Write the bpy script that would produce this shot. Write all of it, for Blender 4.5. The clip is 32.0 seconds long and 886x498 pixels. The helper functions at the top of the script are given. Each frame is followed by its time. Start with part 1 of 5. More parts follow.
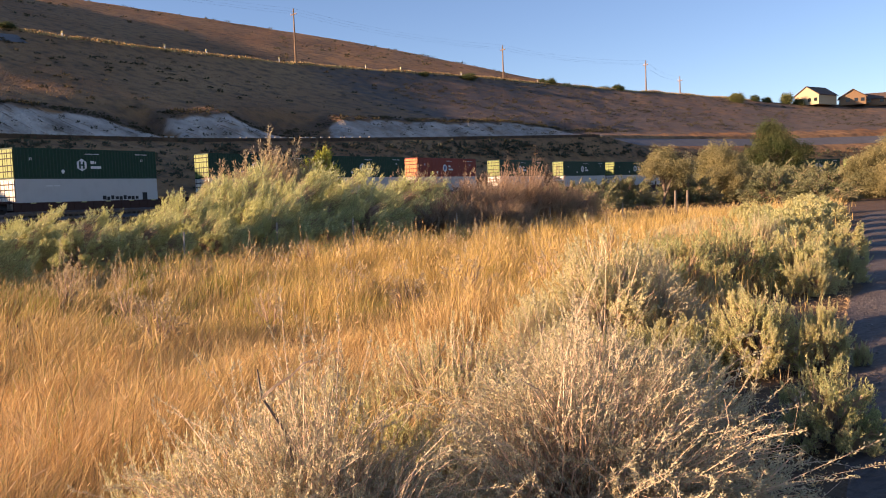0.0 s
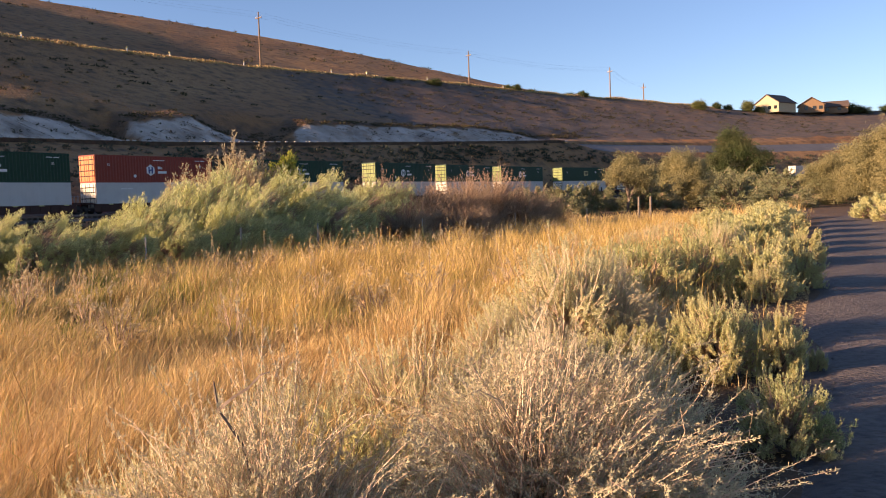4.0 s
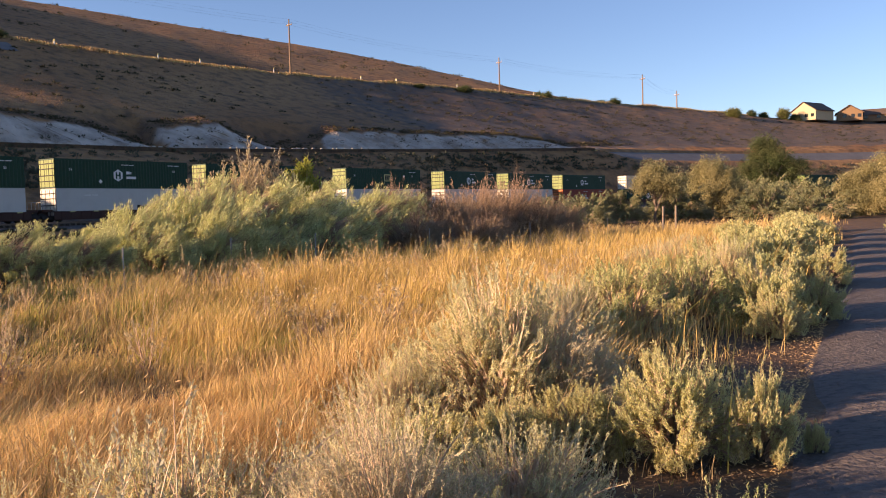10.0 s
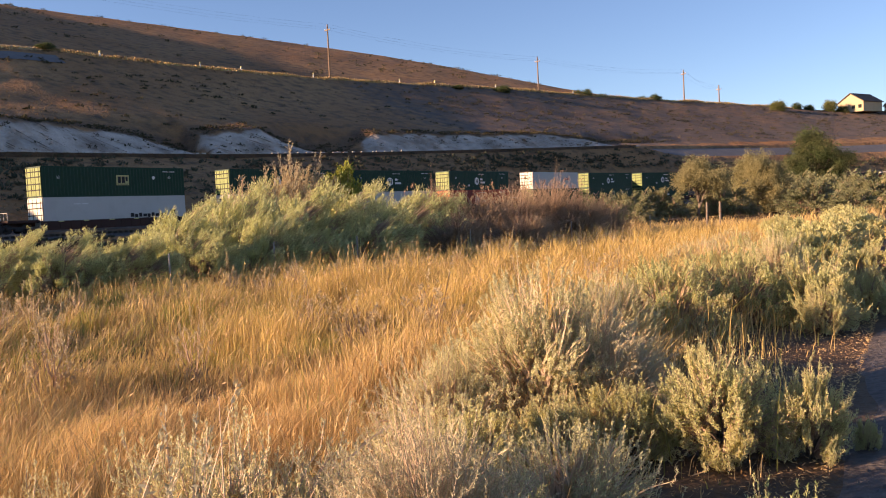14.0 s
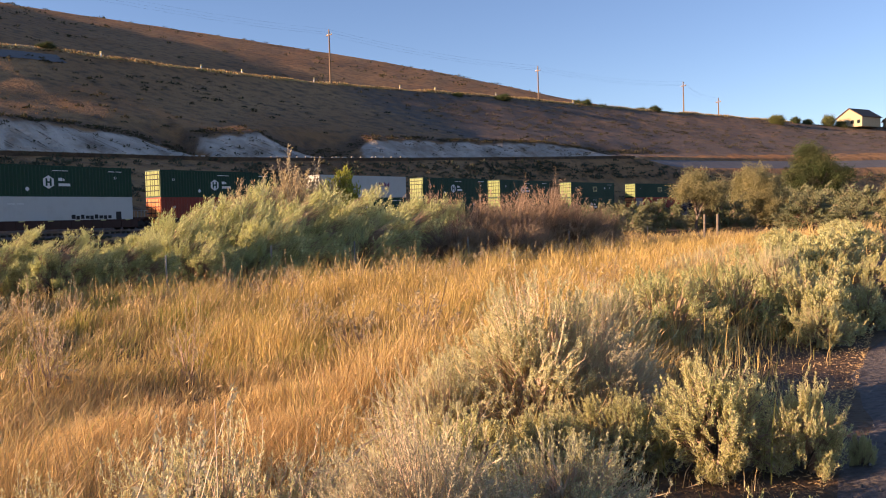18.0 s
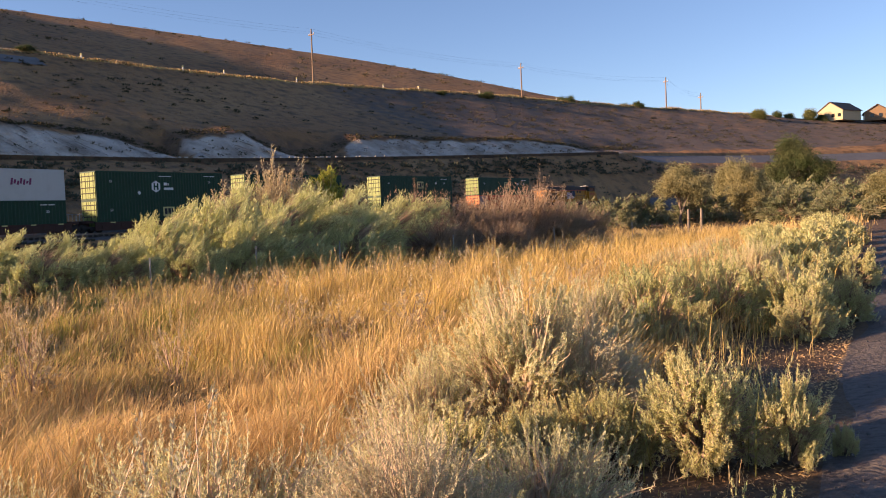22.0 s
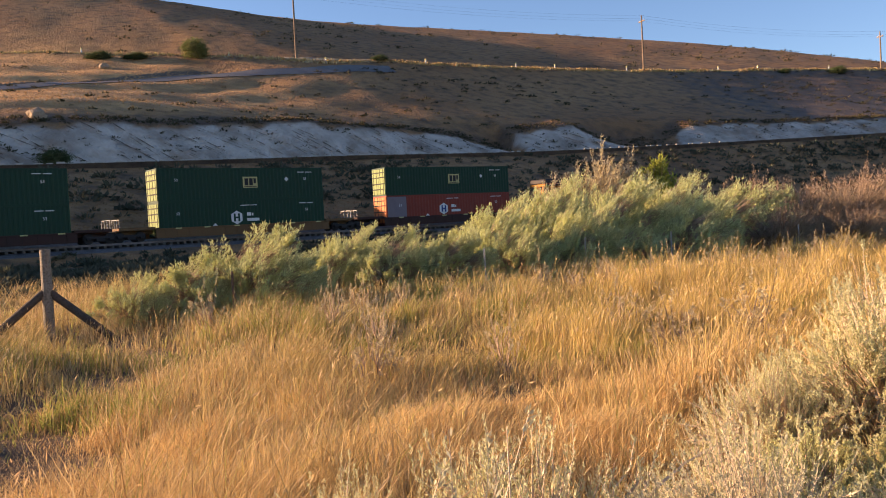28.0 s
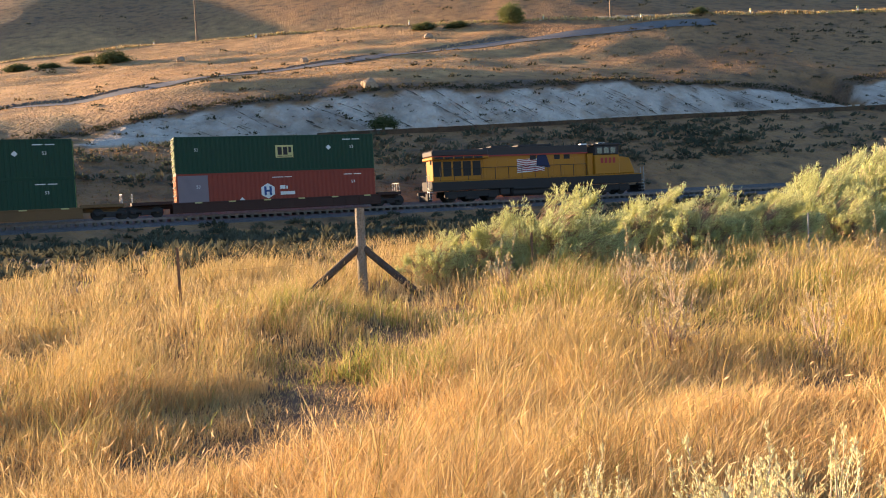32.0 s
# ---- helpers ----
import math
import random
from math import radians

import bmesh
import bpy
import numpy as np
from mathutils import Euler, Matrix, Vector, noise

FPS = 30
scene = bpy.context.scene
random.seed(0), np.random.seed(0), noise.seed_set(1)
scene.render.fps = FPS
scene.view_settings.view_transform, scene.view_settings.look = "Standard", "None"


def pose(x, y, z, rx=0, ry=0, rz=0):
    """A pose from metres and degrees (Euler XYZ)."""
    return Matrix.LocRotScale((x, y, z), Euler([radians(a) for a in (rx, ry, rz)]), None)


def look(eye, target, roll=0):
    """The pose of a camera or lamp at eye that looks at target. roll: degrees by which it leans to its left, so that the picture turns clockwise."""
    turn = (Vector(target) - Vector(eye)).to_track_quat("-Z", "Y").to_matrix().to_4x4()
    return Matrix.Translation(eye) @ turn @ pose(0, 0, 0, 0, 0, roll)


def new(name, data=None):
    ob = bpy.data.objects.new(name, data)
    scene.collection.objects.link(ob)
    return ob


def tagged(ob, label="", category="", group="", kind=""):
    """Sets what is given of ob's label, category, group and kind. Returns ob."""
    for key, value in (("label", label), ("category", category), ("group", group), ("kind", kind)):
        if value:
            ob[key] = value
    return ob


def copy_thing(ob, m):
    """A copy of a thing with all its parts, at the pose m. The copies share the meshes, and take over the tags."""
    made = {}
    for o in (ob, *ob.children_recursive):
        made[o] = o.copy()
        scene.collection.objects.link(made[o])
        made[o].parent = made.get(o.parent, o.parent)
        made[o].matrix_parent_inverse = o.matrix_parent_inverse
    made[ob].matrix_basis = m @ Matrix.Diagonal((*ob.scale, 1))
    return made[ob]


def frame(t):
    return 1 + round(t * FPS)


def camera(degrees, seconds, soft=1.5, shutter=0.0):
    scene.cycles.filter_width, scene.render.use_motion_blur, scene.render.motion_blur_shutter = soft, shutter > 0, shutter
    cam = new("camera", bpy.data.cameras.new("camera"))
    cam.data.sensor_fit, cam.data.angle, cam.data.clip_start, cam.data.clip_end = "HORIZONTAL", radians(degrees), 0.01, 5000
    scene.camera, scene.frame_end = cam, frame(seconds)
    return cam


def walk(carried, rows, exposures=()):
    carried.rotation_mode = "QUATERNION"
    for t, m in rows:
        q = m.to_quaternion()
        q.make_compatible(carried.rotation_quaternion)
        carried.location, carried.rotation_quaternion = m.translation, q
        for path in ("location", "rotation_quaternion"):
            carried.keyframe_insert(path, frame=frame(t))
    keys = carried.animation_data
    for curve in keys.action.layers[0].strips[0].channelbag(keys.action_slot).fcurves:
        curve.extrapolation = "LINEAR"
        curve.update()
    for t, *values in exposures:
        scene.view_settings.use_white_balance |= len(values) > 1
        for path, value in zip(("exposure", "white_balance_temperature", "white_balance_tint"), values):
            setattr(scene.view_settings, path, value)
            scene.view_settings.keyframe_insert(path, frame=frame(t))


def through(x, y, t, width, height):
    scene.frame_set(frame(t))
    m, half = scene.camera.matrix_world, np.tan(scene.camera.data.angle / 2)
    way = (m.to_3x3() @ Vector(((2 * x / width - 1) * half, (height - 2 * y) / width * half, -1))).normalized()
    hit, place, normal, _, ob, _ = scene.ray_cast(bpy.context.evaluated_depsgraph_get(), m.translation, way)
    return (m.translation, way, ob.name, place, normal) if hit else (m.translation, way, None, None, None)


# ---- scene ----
PATH = [
    (0, (-0.84, 0.045, 1.465), (-0.911, 2.04, 1.34), -2.1),
    (0.5, (-0.851, 0.048, 1.466), (-0.91, 2.043, 1.352), -2.0),
    (1, (-0.858, 0.035, 1.468), (-0.898, 2.032, 1.362), -2.0),
    (1.5, (-0.861, 0.024, 1.472), (-0.874, 2.021, 1.364), -1.8),
    (2, (-0.854, 0.029, 1.475), (-0.842, 2.026, 1.366), -1.2),
    (2.5, (-0.839, 0.029, 1.481), (-0.803, 2.025, 1.368), -0.9),
    (4.5, (-0.815, 0.054, 1.483), (-0.812, 2.051, 1.364), -2.1),
    (5, (-0.831, 0.069, 1.479), (-0.822, 2.064, 1.347), -1.3),
    (5.5, (-0.861, 0.109, 1.472), (-0.822, 2.103, 1.332), -1.2),
    (6, (-0.795, 0.236, 1.47), (-0.69, 2.229, 1.334), -0.3),
    (6.5, (-0.605, 0.404, 1.486), (-0.466, 2.394, 1.346), 0.3),
    (7, (-0.495, 0.704, 1.484), (-0.362, 2.694, 1.34), -0.9),
    (7.5, (-0.385, 0.994, 1.495), (-0.245, 2.985, 1.369), -1.5),
    (8, (-0.146, 1.28, 1.505), (-0.031, 3.274, 1.398), -0.8),
    (8.5, (0.001, 1.534, 1.518), (0.058, 3.532, 1.429), 0.0),
    (9, (0.083, 1.666, 1.527), (0.1, 3.664, 1.448), -0.1),
    (9.5, (0.142, 1.707, 1.523), (0.119, 3.705, 1.432), -1.0),
    (10, (0.163, 1.717, 1.523), (0.098, 3.714, 1.426), -1.6),
    (10.5, (0.174, 1.722, 1.524), (0.074, 3.717, 1.421), -2.2),
    (11, (0.183, 1.721, 1.519), (0.06, 3.715, 1.417), -2.4),
    (11.5, (0.184, 1.719, 1.519), (0.062, 3.714, 1.428), -2.5),
    (12, (0.179, 1.711, 1.518), (0.056, 3.705, 1.433), -2.7),
    (12.5, (0.172, 1.708, 1.519), (0.039, 3.702, 1.435), -2.7),
    (13, (0.173, 1.706, 1.52), (0.031, 3.699, 1.435), -2.9),
    (13.5, (0.173, 1.71, 1.52), (0.023, 3.702, 1.433), -3.2),
    (14, (0.168, 1.711, 1.515), (0.007, 3.702, 1.424), -2.7),
    (14.5, (0.17, 1.696, 1.514), (0.009, 3.687, 1.423), -2.2),
    (16.5, (0.176, 1.706, 1.51), (0.026, 3.698, 1.413), -1.8),
    (17, (0.17, 1.702, 1.515), (0.022, 3.694, 1.424), -1.5),
    (17.5, (0.169, 1.715, 1.512), (0.021, 3.708, 1.427), -1.3),
    (18, (0.164, 1.712, 1.516), (0.01, 3.704, 1.441), -1.6),
    (18.5, (0.166, 1.708, 1.518), (0.006, 3.7, 1.452), -1.7),
    (19, (0.171, 1.71, 1.517), (0.025, 3.704, 1.454), -1.6),
    (19.5, (0.169, 1.703, 1.519), (0.037, 3.698, 1.462), -1.5),
    (20, (0.168, 1.709, 1.515), (0.03, 3.703, 1.456), -1.7),
    (20.5, (0.172, 1.704, 1.521), (0.021, 3.698, 1.449), -2.0),
    (21, (0.179, 1.714, 1.515), (0.027, 3.707, 1.44), -1.9),
    (21.5, (0.183, 1.711, 1.513), (0.044, 3.705, 1.435), -2.0),
    (22, (0.177, 1.71, 1.515), (0.056, 3.705, 1.435), -2.4),
    (22.5, (0.177, 1.713, 1.515), (0.058, 3.707, 1.437), -2.7),
    (23, (0.186, 1.735, 1.513), (0.055, 3.73, 1.439), -2.7),
    (23.5, (0.185, 1.736, 1.515), (0.042, 3.73, 1.449), -2.7),
    (24, (0.186, 1.725, 1.523), (0.027, 3.718, 1.464), -3.1),
    (24.5, (0.192, 1.727, 1.52), (0.009, 3.718, 1.461), -3.4),
    (26.5, (0.18, 1.746, 1.5), (-0.052, 3.731, 1.443), -3.1),
    (27, (0.165, 1.743, 1.5), (-0.148, 3.718, 1.45), -2.7),
    (27.2, (0.159, 1.776, 1.503), (-0.252, 3.733, 1.451), -3.0),
    (27.4, (0.153, 1.81, 1.507), (-0.376, 3.738, 1.459), -2.7),
    (27.5, (0.15, 1.826, 1.509), (-0.449, 3.734, 1.46), -2.7),
    (27.6, (0.142, 1.86, 1.51), (-0.525, 3.745, 1.456), -2.9),
    (27.8, (0.125, 1.927, 1.512), (-0.656, 3.767, 1.446), -3.6),
    (28, (0.108, 1.994, 1.515), (-0.745, 3.802, 1.45), -3.1),
    (28.5, (0.144, 2.075, 1.497), (-0.75, 3.862, 1.42), -1.9),
    (29, (0.095, 2.267, 1.495), (-0.815, 4.047, 1.415), -1.6),
    (29.5, (0.107, 2.41, 1.504), (-0.858, 4.16, 1.426), -2.3),
    (30, (0.138, 2.533, 1.489), (-0.895, 4.244, 1.41), -1.3),
    (30.5, (0.098, 2.555, 1.505), (-0.977, 4.239, 1.402), -2.5),
    (31, (0.057, 2.547, 1.493), (-1.059, 4.202, 1.374), -2.8),
    (31.5, (0.059, 2.529, 1.488), (-1.136, 4.128, 1.371), -2.9),
    (31.6, (0.044, 2.539, 1.486), (-1.189, 4.109, 1.368), -2.9),
    (31.7, (0.029, 2.548, 1.484), (-1.249, 4.083, 1.369), -2.8),
    (31.8, (0.013, 2.558, 1.482), (-1.316, 4.048, 1.366), -3.2),
    (31.9, (-0.002, 2.568, 1.48), (-1.389, 4.004, 1.362), -2.8),
    (32, (-0.017, 2.578, 1.479), (-1.452, 3.967, 1.363), -2.8),
]
cam = camera(54.7, 32.0, soft=1.05)
walk(cam, [(t, look(eye, target, roll)) for t, eye, target, roll in PATH], [(t, 1.30 + more, 6850, tint) for t, more, tint in ((0, 0, 26), (26.5, 0, 25), (28, 0.12, 22), (30, 0.28, 19), (32, 0.70, 13))])

# ---- light ----
SUN_FROM = Vector((-0.955, -0.297, 0.0)).normalized()
SUN_UP = radians(12.0)
world = bpy.data.worlds.new("world")
scene.world = world
world.use_nodes = True
wn = world.node_tree.nodes
sky = wn.new("ShaderNodeTexSky")
sky.sky_type, sky.sun_disc = "NISHITA", False
sky.sun_elevation, sky.sun_rotation = SUN_UP, math.atan2(SUN_FROM.x, SUN_FROM.y)
sky.air_density, sky.dust_density, sky.ozone_density, sky.altitude = 1.0, 0.15, 3.0, 1500.0
world.node_tree.links.new(sky.outputs[0], wn["Background"].inputs["Color"])
wn["Background"].inputs["Strength"].default_value = 0.082
sun = new("sun", bpy.data.lights.new("sun", "SUN"))
sun.data.energy, sun.data.angle, sun.data.color = 5.0, radians(0.55), (1.0, 0.72, 0.44)
sun.matrix_world = look(SUN_FROM * 100 * math.cos(SUN_UP) + Vector((0, 0, 100 * math.sin(SUN_UP))), (0, 0, 0))



# ---- materials ----
def nodes_of(name):
    m = bpy.data.materials.new(name)
    m.use_nodes = True
    t = m.node_tree
    return m, t, t.nodes, t.links, t.nodes["Principled BSDF"]


def mix_rgb(t, fac, a, b, mode="MIX"):
    n = t.nodes.new("ShaderNodeMix")
    n.data_type, n.blend_type = "RGBA", mode
    for key, value in ((0, fac), (6, a), (7, b)):
        if isinstance(value, bpy.types.NodeSocket):
            t.links.new(value, n.inputs[key])
        else:
            n.inputs[key].default_value = value if key == 0 else (*value, 1)
    return n.outputs[2]


def noise_fac(t, scale, detail=4.0, low=0.35, high=0.65, coord="Object"):
    c = t.nodes.new("ShaderNodeTexCoord")
    n = t.nodes.new("ShaderNodeTexNoise")
    n.inputs["Scale"].default_value, n.inputs["Detail"].default_value = scale, detail
    t.links.new(c.outputs[coord], n.inputs["Vector"])
    r = t.nodes.new("ShaderNodeMapRange")
    r.inputs[1].default_value, r.inputs[2].default_value = low, high
    t.links.new(n.outputs["Fac"], r.inputs[0])
    return r.outputs[0]


def surface(name, a, b, scale, rough=0.8, c=None, fine=None, bump=0.0, bump_scale=20.0, metal=0.0, low=0.35, high=0.65):
    """A rough surface whose colour runs between a and b at one scale, towards c at a finer one."""
    m, t, n, l, p = nodes_of(name)
    col = mix_rgb(t, noise_fac(t, scale, 5, low, high), a, b)
    if c:
        col = mix_rgb(t, noise_fac(t, fine or scale * 9, 6, 0.45, 0.75), col, c)
    l.new(col, p.inputs["Base Color"])
    p.inputs["Roughness"].default_value, p.inputs["Metallic"].default_value = rough, metal
    p.inputs["Specular IOR Level"].default_value = 0.25
    if bump:
        bn = n.new("ShaderNodeBump")
        bn.inputs["Strength"].default_value, bn.inputs["Distance"].default_value = 1.0, bump
        l.new(noise_fac(t, bump_scale, 6, 0.2, 0.8), bn.inputs["Height"])
        l.new(bn.outputs[0], p.inputs["Normal"])
    return m


def leafy(name, a, b, c, through=0.4, patch=0.6, low=0.4, high=0.6):
    """Leaves and blades: each island differs, patches drift to c, and light shines through."""
    m, t, n, l, p = nodes_of(name)
    g = n.new("ShaderNodeNewGeometry")
    col = mix_rgb(t, g.outputs["Random Per Island"], a, b)
    col = mix_rgb(t, noise_fac(t, patch, 3, low, high), col, c)
    d, tr, mx = n.new("ShaderNodeBsdfDiffuse"), n.new("ShaderNodeBsdfTranslucent"), n.new("ShaderNodeMixShader")
    l.new(col, d.inputs["Color"])
    l.new(col, tr.inputs["Color"])
    mx.inputs[0].default_value = through
    l.new(d.outputs[0], mx.inputs[1])
    l.new(tr.outputs[0], mx.inputs[2])
    l.new(mx.outputs[0], n["Material Output"].inputs["Surface"])
    n.remove(p)
    return m


def paint(name, col, rough=0.55, dirt=(0.05, 0.04, 0.03), amount=0.35, metal=0.0):
    m, t, n, l, p = nodes_of(name)
    f = noise_fac(t, 0.9, 8, 0.5, 0.95)
    k = n.new("ShaderNodeMath")
    k.operation = "MULTIPLY"
    k.inputs[1].default_value = amount
    l.new(f, k.inputs[0])
    l.new(mix_rgb(t, k.outputs[0], col, dirt), p.inputs["Base Color"])
    p.inputs["Roughness"].default_value, p.inputs["Metallic"].default_value = rough, metal
    p.inputs["Specular IOR Level"].default_value = 0.5 if rough < 0.2 else 0.2
    return m


M_SOIL = surface("field_soil", (0.12, 0.077, 0.046), (0.175, 0.112, 0.066), 0.6, c=(0.07, 0.048, 0.03), fine=6.0, bump=0.03)


def hillside():
    """Brown hillside: golden cured grass, grey talus and a dark rim blend into it by zone, sun and shade painted in."""
    m = surface("dry_hillside", (0.31, 0.155, 0.066), (0.40, 0.22, 0.096), 0.03, c=(0.105, 0.07, 0.042), fine=0.4, bump=0.4, bump_scale=1.6)
    t = m.node_tree
    p = t.nodes["Principled BSDF"]
    col = p.inputs["Base Color"].links[0].from_socket
    streak = noise_fac(t, 0.22, 8, 0.35, 0.7)
    for zone, a, b in (("chalk", (0.64, 0.55, 0.46), (0.30, 0.24, 0.19)), ("sunlit_gold", (0.66, 0.365, 0.145), (0.35, 0.19, 0.08)), ("talus", (0.11, 0.09, 0.078), (0.17, 0.132, 0.105)), ("rim", (0.12, 0.075, 0.048), (0.19, 0.12, 0.07))):
        w = t.nodes.new("ShaderNodeAttribute")
        w.attribute_name = zone
        n = t.nodes.new("ShaderNodeMath")
        n.operation = "MULTIPLY_ADD"
        t.links.new(noise_fac(t, 0.35, 6, 0.3, 0.7), n.inputs[0])
        n.inputs[1].default_value = 0.9
        n.inputs[2].default_value = -0.45
        k = t.nodes.new("ShaderNodeMath")
        k.operation, k.use_clamp = "ADD", True
        t.links.new(w.outputs["Fac"], k.inputs[0])
        gate = t.nodes.new("ShaderNodeMath")
        gate.operation = "MULTIPLY"
        t.links.new(n.outputs[0], gate.inputs[0])
        rise = t.nodes.new("ShaderNodeMapRange")
        rise.inputs[1].default_value, rise.inputs[2].default_value = 0.0, 0.4
        t.links.new(w.outputs["Fac"], rise.inputs[0])
        t.links.new(rise.outputs[0], gate.inputs[1])
        t.links.new(gate.outputs[0], k.inputs[1])
        col = mix_rgb(t, k.outputs[0], col, mix_rgb(t, streak, a, b))
    t.links.new(col, p.inputs["Base Color"])
    return m


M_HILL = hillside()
M_CHALK = surface("chalk_cut", (0.56, 0.48, 0.40), (0.37, 0.31, 0.25), 0.25, c=(0.30, 0.25, 0.20), fine=0.9, bump=0.35, bump_scale=0.8)
M_BALLAST = surface("ballast", (0.13, 0.12, 0.118), (0.085, 0.08, 0.078), 2.0, c=(0.19, 0.175, 0.165), fine=9.0, bump=0.06, bump_scale=12.0)
M_TARMAC = surface("hill_road", (0.15, 0.145, 0.145), (0.19, 0.182, 0.178), 0.3, c=(0.13, 0.12, 0.115), fine=3.0)
M_VERGE = surface("pale_verge", (0.42, 0.32, 0.19), (0.52, 0.41, 0.26), 0.2, c=(0.25, 0.18, 0.1), fine=1.5, bump=0.2, bump_scale=1.5)
M_DIRT = surface("dirt_road", (0.115, 0.096, 0.085), (0.165, 0.138, 0.12), 0.7, c=(0.068, 0.058, 0.053), fine=14.0, bump=0.02, bump_scale=22.0)
M_GOLD = leafy("golden_grass", (0.86, 0.64, 0.33), (0.21, 0.13, 0.058), (0.54, 0.40, 0.17), 0.26, 0.30)
M_RUST = leafy("rusty_grass", (0.90, 0.645, 0.32), (0.34, 0.20, 0.085), (0.70, 0.50, 0.235), 0.28, 0.5)
M_SEED = leafy("seed_heads", (0.90, 0.70, 0.42), (0.38, 0.20, 0.09), (0.78, 0.56, 0.30), 0.3, 0.7)
M_HILLGRASS = leafy("hill_grass", (0.46, 0.28, 0.125), (0.20, 0.12, 0.055), (0.28, 0.165, 0.08), 0.4, 0.05)
M_REED = leafy("golden_stalks", (0.82, 0.60, 0.23), (0.30, 0.205, 0.07), (0.60, 0.44, 0.16), 0.30, 0.4)
M_GREEN = leafy("green_grass", (0.40, 0.40, 0.12), (0.15, 0.17, 0.05), (0.40, 0.36, 0.11), 0.45, 0.5)
M_SAGE = leafy("sage_leaves", (0.74, 0.71, 0.37), (0.34, 0.36, 0.16), (0.60, 0.56, 0.28), 0.38, 1.5)
M_SAGEG = leafy("green_sage_leaves", (0.55, 0.57, 0.27), (0.20, 0.25, 0.10), (0.56, 0.53, 0.26), 0.3, 1.3)
M_PALE = leafy("pale_sage_leaves", (0.80, 0.76, 0.46), (0.40, 0.39, 0.21), (0.66, 0.62, 0.36), 0.4, 1.2)
M_DRYLEAF = leafy("dry_sage_leaves", (0.68, 0.62, 0.42), (0.31, 0.29, 0.18), (0.56, 0.51, 0.33), 0.3, 1.2)
M_WILLOW = leafy("willow_leaves", (0.80, 0.79, 0.43), (0.27, 0.31, 0.14), (0.56, 0.57, 0.26), 0.24, 0.9)
M_OLIVE = leafy("olive_leaves", (0.34, 0.31, 0.165), (0.15, 0.155, 0.075), (0.36, 0.32, 0.16), 0.3, 0.5)
M_DARKLEAF = leafy("dark_tree_leaves", (0.09, 0.12, 0.05), (0.06, 0.085, 0.035), (0.12, 0.13, 0.06), 0.25, 0.4)
M_LIME = leafy("lime_leaves", (0.34, 0.37, 0.07), (0.23, 0.27, 0.05), (0.36, 0.36, 0.08), 0.4, 0.6)
M_HEDGE = leafy("hedge_leaves", (0.30, 0.32, 0.18), (0.12, 0.14, 0.07), (0.30, 0.29, 0.16), 0.25, 0.5)
M_HILLTREE = leafy("hill_tree_leaves", (0.20, 0.22, 0.075), (0.12, 0.14, 0.05), (0.2, 0.2, 0.08), 0.3, 0.6)
M_BROWNLEAF = leafy("withered_leaves", (0.47, 0.345, 0.245), (0.20, 0.135, 0.095), (0.43, 0.32, 0.21), 0.3, 0.5)
M_TANLEAF = leafy("tan_plumes", (0.66, 0.55, 0.36), (0.36, 0.29, 0.18), (0.54, 0.46, 0.28), 0.35, 0.5)
M_SCRUB = leafy("hill_scrub", (0.078, 0.073, 0.044), (0.052, 0.05, 0.03), (0.10, 0.085, 0.05), 0.15, 0.15)
# dark scrub green, its colour deepened for the train's shade beside the track
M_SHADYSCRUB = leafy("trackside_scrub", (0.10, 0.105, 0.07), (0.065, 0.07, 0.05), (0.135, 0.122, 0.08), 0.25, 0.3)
M_TWIG = leafy("bare_twigs", (0.54, 0.39, 0.28), (0.22, 0.15, 0.10), (0.42, 0.31, 0.23), 0.0, 2.0)
M_PALETWIG = leafy("pale_twigs", (0.74, 0.56, 0.41), (0.40, 0.29, 0.20), (0.60, 0.45, 0.33), 0.0, 2.0)
M_BARK = surface("bark", (0.16, 0.12, 0.09), (0.23, 0.18, 0.14), 5.0, c=(0.08, 0.06, 0.05), fine=30.0, bump=0.01, bump_scale=25.0)
M_POST = surface("weathered_post", (0.20, 0.16, 0.12), (0.28, 0.23, 0.18), 3.0, c=(0.10, 0.08, 0.06), fine=30.0, bump=0.006, bump_scale=40.0)
M_DARKPOST = surface("creosoted_brace", (0.075, 0.055, 0.042), (0.11, 0.08, 0.06), 4.0, c=(0.045, 0.035, 0.028), fine=30.0, bump=0.005)
M_STEEL = surface("galvanised_steel", (0.40, 0.39, 0.36), (0.30, 0.29, 0.27), 6.0, rough=0.55, metal=0.5)
M_RUSTST = surface("rusted_steel", (0.13, 0.075, 0.05), (0.19, 0.11, 0.07), 6.0, rough=0.7, c=(0.07, 0.045, 0.035), fine=30.0)
M_RAIL = surface("rail_steel", (0.20, 0.15, 0.12), (0.14, 0.10, 0.08), 3.0, rough=0.5, metal=0.4)
M_TIE = surface("sleeper_wood", (0.10, 0.08, 0.06), (0.15, 0.12, 0.09), 3.0, c=(0.06, 0.05, 0.04), fine=20.0)
M_POLE = surface("pole_wood", (0.28, 0.19, 0.12), (0.22, 0.15, 0.10), 1.0, c=(0.14, 0.1, 0.07), fine=8.0)
M_WIRE = paint("cable_black", (0.03, 0.03, 0.03))
M_WHITE = paint("white_paint", (0.72, 0.70, 0.66), amount=0.25)
M_CGREEN = paint("green_container_paint", (0.010, 0.045, 0.023), 0.5, (0.02, 0.03, 0.02), 0.5)
M_CRED = paint("red_container_paint", (0.27, 0.045, 0.026), 0.5, (0.13, 0.04, 0.03), 0.5)
M_CWHITE = paint("white_container_paint", (0.50, 0.47, 0.43), 0.5, (0.30, 0.26, 0.22), 0.4)
